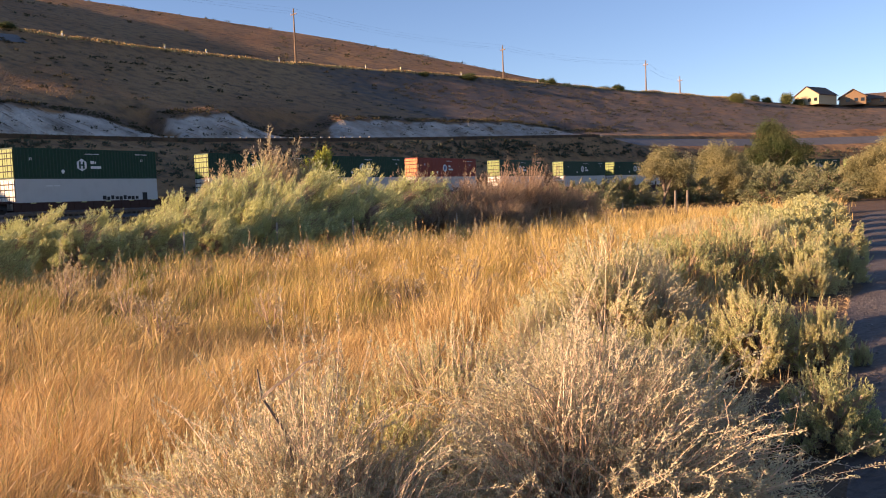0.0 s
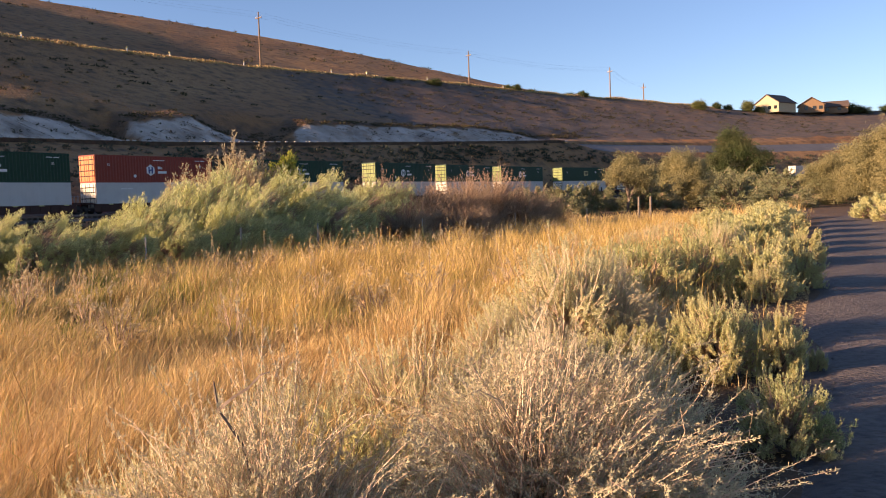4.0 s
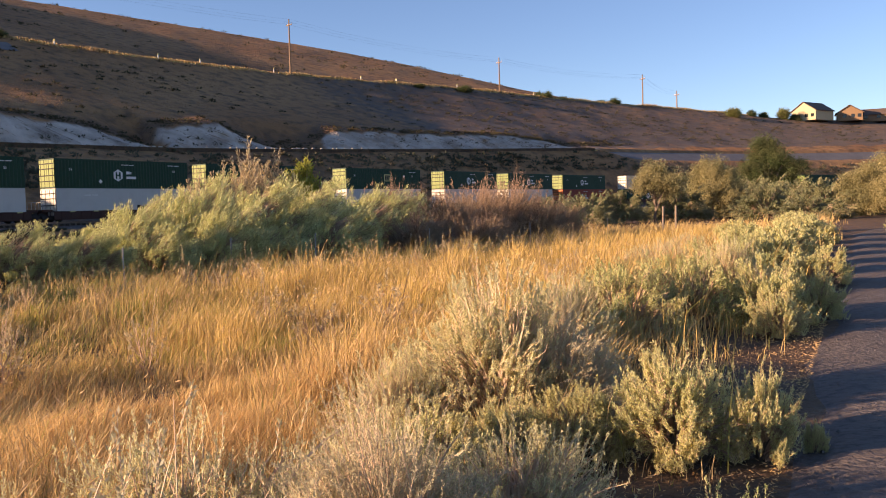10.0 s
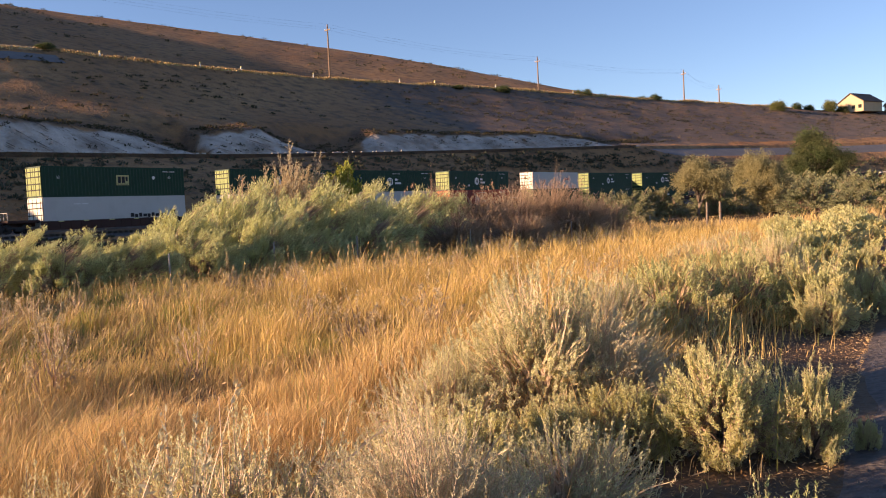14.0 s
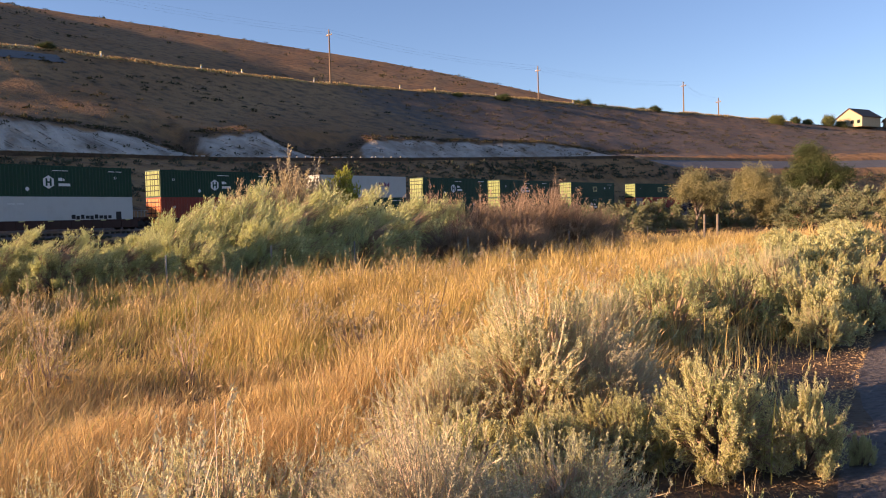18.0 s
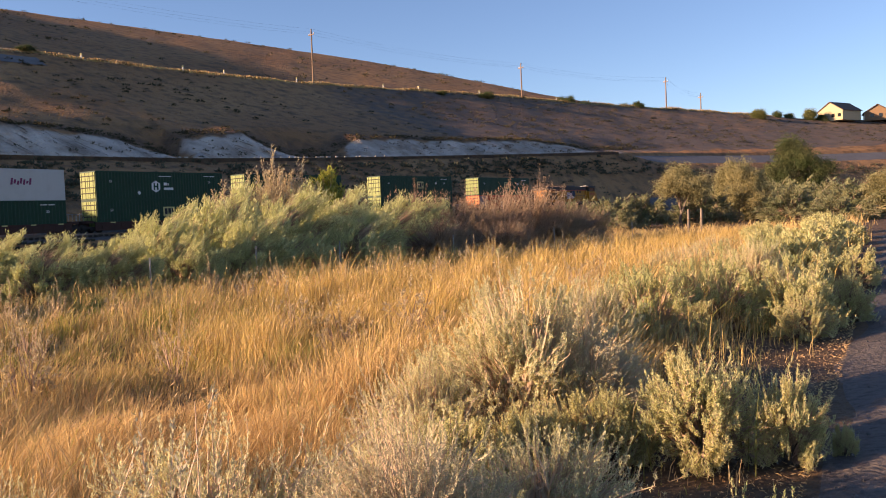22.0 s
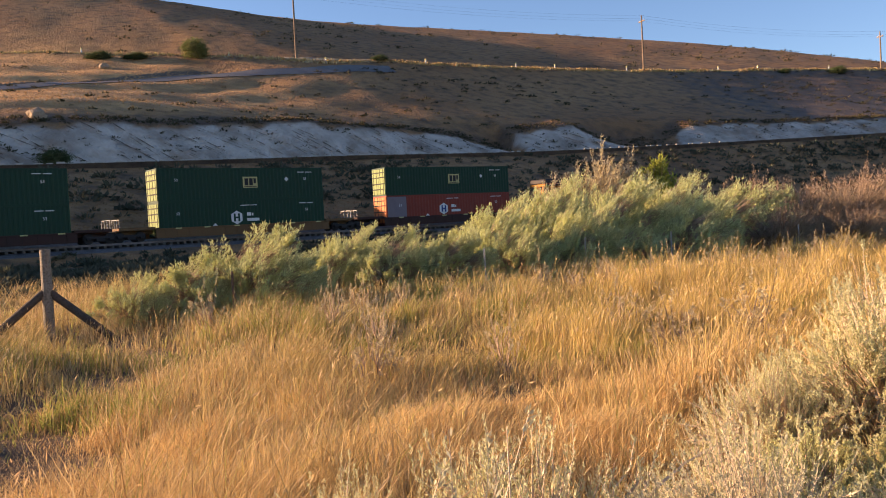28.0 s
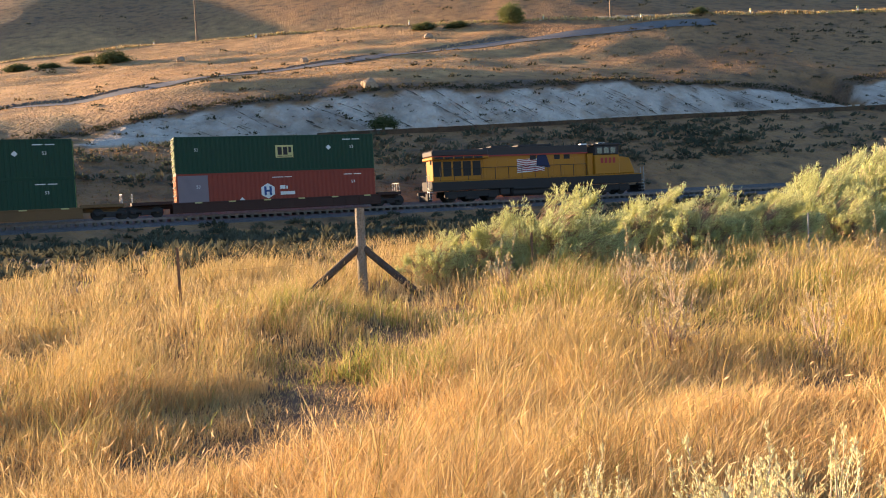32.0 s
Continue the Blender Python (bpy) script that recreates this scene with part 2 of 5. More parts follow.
M_CGREY = paint("mauve_grey_panel", (0.21, 0.16, 0.17), 0.5)
# doors lighter than the bodies: the sunlit ends' brightness is in their colour
M_GEND = paint("green_door_sunlit", (0.20, 0.26, 0.075), 0.45, (0.12, 0.15, 0.06), 0.35)
M_REND = paint("orange_door_sunlit", (0.70, 0.20, 0.06), 0.45, (0.3, 0.1, 0.04), 0.3)
M_WEND = paint("white_door_sunlit", (0.74, 0.70, 0.60), 0.45, (0.4, 0.3, 0.2), 0.3)
M_CTOP = paint("marking_cream", (0.55, 0.47, 0.20))
M_BLUE = paint("marking_blue", (0.04, 0.07, 0.20))
M_MARKG = paint("marking_green", (0.02, 0.16, 0.11))
M_PURPLE = paint("marking_maroon", (0.22, 0.04, 0.10))
M_WELLBR = paint("brown_well_paint", (0.058, 0.026, 0.019), 0.65, (0.04, 0.03, 0.025), 0.6)
M_WELLYE = paint("ochre_well_paint", (0.17, 0.088, 0.036), 0.65, (0.08, 0.05, 0.03), 0.6)
M_DARK = paint("dark_running_gear", (0.035, 0.03, 0.028), 0.7)
M_LYEL = paint("locomotive_yellow", (0.42, 0.165, 0.012), 0.4, (0.25, 0.14, 0.05), 0.4)
M_LGREY = paint("locomotive_grey", (0.05, 0.04, 0.036), 0.6)
M_NAVY = paint("flag_blue", (0.018, 0.025, 0.07))
M_LRED = paint("locomotive_red", (0.36, 0.04, 0.03), 0.4)
M_GLASS = paint("dark_glass", (0.02, 0.025, 0.03), 0.08, amount=0.1)
M_HOUSE = paint("cream_house_wall", (0.48, 0.395, 0.25), 0.8, amount=0.2)
M_HOUSE2 = paint("brown_house_wall", (0.26, 0.17, 0.10), 0.8, amount=0.2)
M_ROOF = paint("house_roof", (0.14, 0.10, 0.08), 0.85, amount=0.4)
M_RIM = surface("dark_rim", (0.13, 0.08, 0.05), (0.19, 0.12, 0.07), 0.2, c=(0.08, 0.055, 0.04), fine=1.0, bump=0.2)
M_TALUS = surface("grey_talus", (0.15, 0.12, 0.10), (0.22, 0.17, 0.13), 0.12, c=(0.09, 0.075, 0.065), fine=0.8, bump=0.3, bump_scale=1.4)
M_STONE = surface("tan_boulder", (0.36, 0.25, 0.16), (0.46, 0.33, 0.22), 1.5, c=(0.2, 0.14, 0.09), fine=6.0, bump=0.1, bump_scale=3.0)


# ---- mesh helpers ----
def np_mesh(name, verts, faces, mats, index=None, smooth=False):
    """A mesh from arrays: faces of one corner count."""
    verts, faces = np.asarray(verts, np.float32), np.asarray(faces, np.int32)
    me = bpy.data.meshes.new(name)
    n, k = faces.shape
    me.vertices.add(len(verts))
    me.vertices.foreach_set("co", verts.ravel())
    me.loops.add(n * k)
    me.loops.foreach_set("vertex_index", faces.ravel())
    me.polygons.add(n)
    me.polygons.foreach_set("loop_start", np.arange(0, n * k, k, dtype=np.int32))
    me.polygons.foreach_set("loop_total", np.full(n, k, np.int32))
    if index is not None:
        me.polygons.foreach_set("material_index", np.asarray(index, np.int32))
    me.polygons.foreach_set("use_smooth", np.full(n, smooth))
    for m in mats:
        me.materials.append(m)
    me.update(calc_edges=True)
    return me


def part(name, me, parent, label="", m=None):
    ob = new(name, me)
    ob.parent = parent
    if m is not None:
        ob.matrix_basis = m
    return tagged(ob, label) if label else ob


def bm_mesh(name, build, mat):
    bm = bmesh.new()
    build(bm)
    me = bpy.data.meshes.new(name)
    bm.to_mesh(me)
    bm.free()
    for m in mat if isinstance(mat, (list, tuple)) else (mat,):
        me.materials.append(m)
    return me


def box(bm, x0, x1, y0, y1, z0, z1, bevel=0.0):
    r = bmesh.ops.create_cube(bm, size=1.0, matrix=Matrix.Translation(((x0 + x1) / 2, (y0 + y1) / 2, (z0 + z1) / 2)) @ Matrix.Diagonal((x1 - x0, y1 - y0, z1 - z0, 1)))
    if bevel:
        edges = list({e for v in r["verts"] for e in v.link_edges})
        bmesh.ops.bevel(bm, geom=edges, offset=bevel, segments=1, affect="EDGES", profile=0.5)


def box_mesh(name, mat, *boxes, bevel=0.02):
    return bm_mesh(name, lambda bm: [box(bm, *b, bevel=bevel) for b in boxes], mat)


def rod(bm, a, b, r, r2=None, seg=8):
    a, b = Vector(a), Vector(b)
    d = b - a
    bmesh.ops.create_cone(bm, cap_ends=True, segments=seg, radius1=r, radius2=r if r2 is None else r2, depth=d.length,
                          matrix=Matrix.Translation((a + b) / 2) @ d.to_track_quat("Z", "Y").to_matrix().to_4x4())


def rod_mesh(name, mat, *rods, seg=8):
    return bm_mesh(name, lambda bm: [rod(bm, *r, seg=seg) for r in rods], mat)


def unit(a):
    return a / np.maximum(np.linalg.norm(a, axis=-1, keepdims=True), 1e-9)


def leaves(P, D, L, W, g):
    """Diamond leaves at P along D, folded a little: vertices and quads."""
    n = len(P)
    S = unit(np.cross(D, unit(g.normal(size=(n, 3)))))
    N = np.cross(D, S)
    L, W = np.broadcast_to(L, n)[:, None], np.broadcast_to(W, n)[:, None]
    mid = P + D * L * 0.45
    v = np.stack([P, mid + S * W / 2 + N * W * 0.12, P + D * L + N * L * 0.08, mid - S * W / 2 + N * W * 0.12], 1).reshape(-1, 3)
    return v, np.arange(4 * n).reshape(n, 4)


def tubes(paths, radii):
    """Three-sided tapered twigs along paths (n, k, 3) with radii (n, k): vertices and quads."""
    n, k, _ = paths.shape
    d = unit(np.gradient(paths, axis=1))
    s = unit(np.cross(d, np.array([0.31, 0.83, 0.46])))
    q = np.cross(d, s)
    ring = [paths + radii[..., None] * (math.cos(a) * s + math.sin(a) * q) for a in (0, 2.0944, 4.18879)]
    v = np.stack(ring, 2).reshape(-1, 3)
    base = (np.arange(n)[:, None, None] * k + np.arange(k - 1)[None, :, None]) * 3
    j = np.arange(3)[None, None, :]
    f = np.stack([base + j, base + (j + 1) % 3, base + 3 + (j + 1) % 3, base + 3 + j], -1).reshape(-1, 4)
    return v, f


def blades(P, H, W, lean, g):
    """Grass blades of three triangles, bent along lean (n, 2)."""
    n = len(P)
    a = g.uniform(0, 2 * np.pi, n)
    S = np.stack([np.cos(a), np.sin(a), np.zeros(n)], 1) * W[:, None] / 2
    B = np.concatenate([lean, np.zeros((n, 1))], 1)
    up = np.array([0, 0, 1.0])
    m1 = P + up * (H * 0.55)[:, None] + B * (H * 0.25)[:, None]
    tip = P + up * (H * 0.93)[:, None] + B * (H * 0.85)[:, None]
    v = np.stack([P - S, P + S, m1 + S * 0.8, m1 - S * 0.8, tip], 1).reshape(-1, 3)
    i = np.arange(n)[:, None] * 5
    f = np.concatenate([i + [0, 1, 2], i + [0, 2, 3], i + [3, 2, 4]], 1).reshape(-1, 3)
    return v, f


# ---- the lie of the land ----
# The railway runs on an arc; u is measured along it, v across it towards the hill.
CX, CY, ARC, START = 272.48, -92.12, 359.1, 2.78023
RAIL = 1.15
EDGE_P, EDGE_D = np.array([2.0, 6.5]), np.array([0.412, 0.911])
BASE_U = ([-400, -40, -10, 22, 62, 90, 110, 149, 181, 199, 260, 317, 500, 900], [4, 7, 9.4, 10.4, 11.6, 12.0, 12.6, 13.9, 14.9, 15.4, 15.4, 16.2, 15, 8])
TOP_U = ([-400, -60, -16, -5, 1, 10, 21, 33, 45, 62, 77, 86, 90, 95.6, 96.6, 100, 108, 112, 117, 121, 126, 130, 133, 150, 175, 188, 197, 206, 230, 320, 500, 900],
         [6, 9, 10.2, 11.3, 13.0, 15.0, 15.8, 17.1, 17.0, 17.8, 16.9, 15.6, 14.6, 12.7, 16.2, 17.3, 17.8, 15.8, 13.8, 13.6, 14.2, 16.5, 18.1, 18.0, 18.7, 17.9, 16.5, 16.6, 17.2, 18.5, 17, 9])
ROAD_U = ([-400, -120, -60, -13, 13, 43, 59, 81, 103, 148, 200, 238, 278, 309, 330, 366, 500, 900], [12, 16, 27, 41.6, 46.6, 45.4, 43, 39.8, 38.7, 38.2, 38.6, 36.8, 35.0, 32.2, 31.2, 31.8, 28, 15])
VR_U = ([-400, -120, 15, 85, 900], [190, 185, 175, 100, 100])
RIDGE_U = ([-400, -150, -100, -60, -25, 0, 40, 60, 85, 111, 150, 178, 208, 226, 244, 255, 275, 300, 340, 420, 900], [15, 22, 30, 50, 85, 95, 95, 91, 82, 78.3, 77.6, 76.2, 73.2, 71, 66.8, 62, 53, 43, 36, 33, 20])


def to_uv(x, y):
    r = np.hypot(x - CX, y - CY)
    a = np.mod(np.arctan2(y - CY, x - CX), 2 * np.pi)
    return (START - a) * ARC, r - ARC


def from_uv(u, v):
    a = START - u / ARC
    return CX + (ARC + v) * np.cos(a), CY + (ARC + v) * np.sin(a)


def step(x, a, b):
    k = np.clip((x - a) / (b - a), 0, 1)
    return k * k * (3 - 2 * k)


def swing(u):
    """How far the railway swings from the arc towards the hill."""
    return 11.0 * step(u, 100, 190)


def land(x, y):
    """Height of the ground."""
    x, y = np.asarray(x, float), np.asarray(y, float)
    u, v = to_uv(x, y)
    w = v - swing(u)
    away = -((x - EDGE_P[0]) * EDGE_D[1] - (y - EDGE_P[1]) * EDGE_D[0])
    field = -0.42 * step(away, 0.2, 8.0) + 0.06 * np.sin(x * 0.7 + 1) * np.sin(y * 0.53)* step(away, 0.5, 4)
    base, top = np.interp(u, *BASE_U), np.interp(u, *TOP_U)
    road, ridge, vr = (sum(np.interp(u + o * w, *k) for o in (-1, -0.5, 0, 0.5, 1)) / 5 for k, w in ((ROAD_U, 8), (RIDGE_U, 14), (VR_U, 12)))
    tilt = 3.0 * step(u, 190, 212)
    z = field + (RAIL - 0.45 - field) * step(w, -9.5, -3.6)
    z = np.where(w > 3.4, RAIL - 0.45 + (base - 0.9 - tilt - RAIL + 0.45) * np.clip((w - 3.4) / (24.6 - swing(u)), 0, 1) ** 0.8, z)
    z = np.where(v > 28, base - 0.9 - tilt * np.clip((35 - v) / 7, 0, 1) + 0.9 * np.clip(v - 35, 0, 1), z)
    z = np.where(v > 36, base + (top - base) * np.clip((v - 36) / 7.0, 0, 1), z)
    even = np.interp(u, TOP_U[0][:8] + [80, 110, 140, 175, 230] + TOP_U[0][-3:], TOP_U[1][:8] + [17.2, 17.4, 17.8, 18.2, 17.6] + TOP_U[1][-3:])
    k = np.clip((v - 43) / (vr - 48.0), 0, 1)
    lift = 0.07 * step(-u, -75, -35) * np.clip(k / 0.12, 0, 1) * (1 - k)
    z = np.where(v > 43, even + (top - even) * (1 - step(v, 43, 52)) + (road - even) * (0.75 * k + 0.25 * k * k + lift), z)
    z = np.where(v > vr - 5, road, z)
    k = np.clip((v - vr - 4) / 116.0, 0, 1)
    z = np.where(v > vr + 4, road + (ridge - road) * (k * 1.15 - 0.15 * k * k), z)
    z = np.where(v > vr + 120, ridge - np.clip(v - vr - 120, 0, 3000) * 0.02 + 4 * np.sin(np.clip(v - vr - 120, 0, 200) * 0.0157), z)
    z = np.where(v > 420, np.maximum(z, ridge * 0.6), z)
    # contour ledges on the grassy bench, then gullies and hummocks of the slope
    ledge = (1 - step(u, 55, 100)) * step(v, 47, 56) * (1 - step(v, vr - 16, vr - 7))
    z = z + ledge * 0.30 * np.sin(v * 0.42 + 2.2 * np.sin(u * 0.045) + 0.8 * np.sin(u * 0.13)) * (0.6 + 0.4 * np.sin(u * 0.07 + v * 0.11))
    rough = np.clip((v - 8) / 30, 0, 1)
    z = z + rough * np.where((v > 28) & (v < 36.5), 0, 1) * (0.10 * np.sin(u * 0.21 + v * 0.05) * np.sin(v * 0.17) + 0.07 * np.sin(u * 0.53 + 1.3 * np.sin(v * 0.2)))
    return z


def ground():
    us = np.concatenate([np.arange(-1260, -150, 30.0), np.arange(-150, -30, 5.0), np.arange(-30, 260, 0.85), np.arange(260, 420, 3.0), np.arange(420, 996, 24.0)])
    us = us[us < us[0] + 2 * np.pi * ARC - 1]
    vs = np.concatenate([[-357, -330, -290, -250, -210, -180, -150, -130], np.arange(-115, -88, 4.0), np.arange(-88, -26, 1.6), np.arange(-26, -10, 1.5), np.arange(-10, 5, 0.6),
                         np.arange(5, 28, 1.4), np.arange(28, 46, 0.5), np.arange(46, 190, 2.0), np.arange(190, 304, 6.0), [ 300, 360, 430, 520, 700, 1000, 1500, 2300, 3300]])
    U, V = np.meshgrid(us, vs, indexing="ij")
    X, Y = from_uv(U, V)
    Z = land(X, Y)
    top, base = np.interp(U, *TOP_U), np.interp(U, *BASE_U)
    face = (V > 36.2) & (V < 43.2) & (top - base > 1.0)
    rag = np.sin(U * 1.7) * np.sin(U * 0.61 + 2) + 0.6 * np.sin(U * 3.9 + V)
    drain = U - 1.1 * (43 - V)
    gully = np.abs(np.sin(drain * 0.42 + 1.6 * np.sin(drain * 0.13))) + 0.5 * np.abs(np.sin(drain * 1.05 + 2))
    sh = np.where(face, 0.3 * rag - 0.75 * (gully - 0.8) * np.sin((V - 36.2) / 7.0 * np.pi), 0)
    X, Y = from_uv(U, V + sh)
    nu, nv = len(us), len(vs)
    i = np.arange(nu)[:, None] * nv + np.arange(nv - 1)[None, :]
    j = ((np.arange(nu) + 1) % nu)[:, None] * nv + np.arange(nv - 1)[None, :]
    F = np.stack([i, i + 1, j + 1, j], -1).reshape(-1, 4)
    um, vm = U[:, :-1], (V[:, :-1] + V[:, 1:]) / 2
    idx = np.where(vm < -9.5, 0, 1)
    wm = vm - swing(um)
    idx = np.where((wm > -5.2) & (wm < 4.6), 2, idx)
    idx = np.where((vm > 29.3) & (vm < 35.2), 3, idx)
    vr = np.interp(um, *VR_U)
    idx = np.where((vm > vr - 6) & (vm < vr + 5), 4, idx)
    idx = np.where((vm > vr - 3) & (vm < vr + 2.5), 3, idx)
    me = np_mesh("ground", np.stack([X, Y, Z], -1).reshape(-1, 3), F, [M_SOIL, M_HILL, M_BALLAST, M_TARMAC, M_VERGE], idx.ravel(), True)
    # where cured grass, talus and the dark rim lie, with sun and shade painted in
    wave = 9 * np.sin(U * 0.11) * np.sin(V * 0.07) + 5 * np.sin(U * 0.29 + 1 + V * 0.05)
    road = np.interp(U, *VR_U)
    # cured grass, painted paler on the left slope for its low sunlight
    sunlit_gold = (1 - step(U + wave, 38, 88)) * (1 - step(V + wave, road + 2, road + 45)) * np.maximum(step(V + 0.5 * wave, 45, 60), 1 - step(U, -25, -8)) * step(V, 10, 16)
    # grey talus, spread on over the right slope to paint its shade
    talus = step(U + wave, 142, 176) * (1 - step(U, 420, 480)) * (1 - 0.25 * step(V + wave, 54 + 0.1 * (U - 140), 72 + 0.1 * (U - 140))) * (1 - step(V, 102, 125))
    # dark colour paints the shadow line of the steep brink above the cut
    rim = step(V, 42.2, 43.4) * (1 - step(V + 0.2 * wave, 45, 49)) * step(U, -14, -6) * (1 - step(U, 205, 220))
    edge = 35.4 + 7.0 * np.clip((top - base - 0.6) / 2.2, 0, 1) + 0.9 * np.sin(U * 0.9) * np.sin(U * 0.37)
    chalk = step(V, 35.7, 36.2) * (1 - step(V, edge - 0.5, edge + 0.6)) * step(U, -7, -4) * (1 - step(U, 199, 204))
    for zone, k in (("chalk", chalk), ("sunlit_gold", sunlit_gold), ("talus", talus * (V > edge + 0.4)), ("rim", rim)):
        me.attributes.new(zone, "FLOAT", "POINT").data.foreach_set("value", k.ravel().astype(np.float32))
    ob = new("ground", me)
    tagged(ob, "dry field, railway bank and brown sagebrush hill with white cut", "ground", kind="structure")


def ribbon(name, label, us, vs0, vs1, lift, mat, n=2):
    """A strip laid on the land between two lines given in (u, v)."""
    pts = []
    for u, a, b in zip(us, vs0, vs1):
        for k in range(n + 1):
            x, y = from_uv(u, a + (b - a) * k / n)
            pts.append((x, y, float(land(x, y)) + lift))
    c = n + 1
    F = [(i * c + k, i * c + k + 1, (i + 1) * c + k + 1, (i + 1) * c + k) for i in range(len(us) - 1) for k in range(n)]
    ob = new(name, np_mesh(name, pts, F, [mat], smooth=True))
    return tagged(ob, label, "road", kind="structure")


def dirt_road():
    """The gravel track along the field's edge, crowned and rutted."""
    rows, cols = np.arange(-14, 46.1, 0.5), np.linspace(0, 4.2, 15)
    pts = []
    for s in rows:
        bend = 0.0 if s < 30 else 0.012 * (s - 30) ** 2
        c = EDGE_P + EDGE_D * s + np.array([EDGE_D[1], -EDGE_D[0]]) * bend
        for w in cols:
            p = c + np.array([EDGE_D[1], -EDGE_D[0]]) * (w - 0.1 + 0.10 * math.sin(s * 1.3) * (w < 0.1))
            rut = -0.02 * math.exp(-((w - 1.2) / 0.35) ** 2) - 0.02 * math.exp(-((w - 2.9) / 0.28) ** 2)
            pts.append((p[0], p[1], float(land(p[0], p[1])) - 0.01 + 0.06 * min(1.0, max(0.0, w / 0.35), max(0.0, (4.2 - w) / 0.6)) + 0.02 * noise.noise(Vector((s * 1.1, w * 2.3, 0))) * (w < 0.9) + rut + 0.002 * math.sin(3.1 * s + 7 * w)))
    c = len(cols)
    F = [(i * c + k, i * c + k + 1, (i + 1) * c + k + 1, (i + 1) * c + k) for i in range(len(rows) - 1) for k in range(c - 1)]
    tagged(new("road", np_mesh("road", pts, F, [M_DIRT], smooth=True)), "grey-brown gravel track along the field", "road", kind="structure")
    # loose gravel
    n = 2600
    g = np.random.default_rng(5)
    s, w = g.uniform(-3, 22, n), g.uniform(0, 4.0, n)
    p = EDGE_P + EDGE_D * s[:, None] + np.array([EDGE_D[1], -EDGE_D[0]]) * w[:, None]
    r = g.uniform(0.006, 0.02, n)
    corner = np.array([(1, 0, 0), (-0.5, 0.87, 0), (-0.5, -0.87, 0), (0, 0, 0.9)])
    v = np.stack([p[:, 0], p[:, 1], land(p[:, 0], p[:, 1]) + 0.035], 1)[:, None, :] + corner * r[:, None, None]
    f = (np.arange(n)[:, None, None] * 4 + np.array([(0, 1, 3), (1, 2, 3), (2, 0, 3)])).reshape(-1, 3)
    tagged(new("gravel", np_mesh("gravel", v.reshape(-1, 3), f, [M_BALLAST])), "loose grey gravel on the track", "gravel", kind="stuff")


ground()
dirt_road()
def track_v(u):
    """The near brink of the track that climbs to the upper road."""
    return sum(np.interp(u + o, (-60, -30, -10, 6, 18, 30, 42, 56, 66, 77, 100), (80, 77, 74, 72, 76.5, 85, 90.5, 96.5, 95.5, 91.5, 88)) for o in (-6, -2, 2, 6)) / 4 - 2.2


hu = np.arange(-40, 98, 2.0)
ribbon("hill_track", "grey track climbing the hill to the upper road", hu, track_v(hu), track_v(hu) + 4.5, 0.12, M_TARMAC)


def lower_road_edge():
    """A low dark guard wall with pale stones along the lower road, and rills down the white cut."""
    g = np.random.default_rng(9)
    us = np.arange(18, 193, 2.0)
    pts = []
    for u in us:
        for dv, dz in ((0, -0.3), (0, 0.55), (0.35, 0.55), (0.35, -0.3)):
            x, y = from_uv(u, 27.9 + dv)
            pts.append((x, y, float(land(*from_uv(u, 28.2))) + dz))
    F = [(i * 4 + k, i * 4 + k + 1, i * 4 + 5 + k, i * 4 + 4 + k) for i in range(len(us) - 1) for k in range(3)]
    tagged(new("guard_wall", np_mesh("guard_wall", pts, F, [M_RIM])), "low dark guard wall along the lower road", "wall", kind="structure")
    stone = box_mesh("kerb_stone", M_CHALK, (-0.45, 0.45, -0.15, 0.15, 0, 0.2), bevel=0.05)
    for n in range(64):
        u = 20 + n * 1.7 + g.uniform(-0.7, 0.7)
        x, y = (float(k) for k in from_uv(u, 28.05))
        ob = tagged(new("kerb_stone", stone), "whitewashed kerb stone on the guard wall", "kerb stone", "kerb stones")
        ob.matrix_basis = pose(x, y, float(land(*from_uv(u, 28.2))) + 0.54, 0, 0, math.degrees(START - u / ARC) + 90) @ Matrix.Diagonal((g.uniform(0.4, 1.1), 1, g.uniform(0.7, 1.2), 1))
    V, Q = [], []
    for n in range(150):
        u0, wide = g.uniform(-4, 196), g.uniform(0.03, 0.13)
        cut = float(np.interp(u0, *TOP_U) - np.interp(u0, *BASE_U))
        if cut < 1.6:
            continue
        a, b = g.uniform(0, 0.25), g.uniform(0.55, 1.0)
        slant = g.uniform(1.0, 1.9)
        for k in range(9):
            h = a + (b - a) * k / 8
            for s in (-1, 1):
                v = 36 + 7 * h
                x, y = from_uv(u0 + slant * (1 - h) * 5 + s * wide * (0.5 + 0.5 * math.sin(k * 2.1 + n)), v)
                V.append((float(x), float(y), float(land(x, y)) + 0.16))
        i = len(V) - 18
        Q += [(i + 2 * k, i + 2 * k + 1, i + 2 * k + 3, i + 2 * k + 2) for k in range(8)]
    tagged(new("rill", np_mesh("rill", V, Q, [M_RIM])), "dark rills running down the white cut", "erosion rills", kind="stuff")
    n = 2200
    u = g.uniform(-20, 66, n)
    v = track_v(u) + 5.2 + g.uniform(0, 2.4, n)
    x, y = from_uv(u, v)
    r = g.uniform(0.15, 0.45, n)
    corner = np.array([(1, 0, -0.3), (-0.5, 0.87, -0.3), (-0.5, -0.87, -0.3), (0.3, 0.2, 0.55)])
    W = np.stack([x, y, land(x, y)], 1)[:, None, :] + corner * r[:, None, None]
    f = (np.arange(n)[:, None, None] * 4 + np.array([(0, 1, 3), (1, 2, 3), (2, 0, 3)])).reshape(-1, 3)
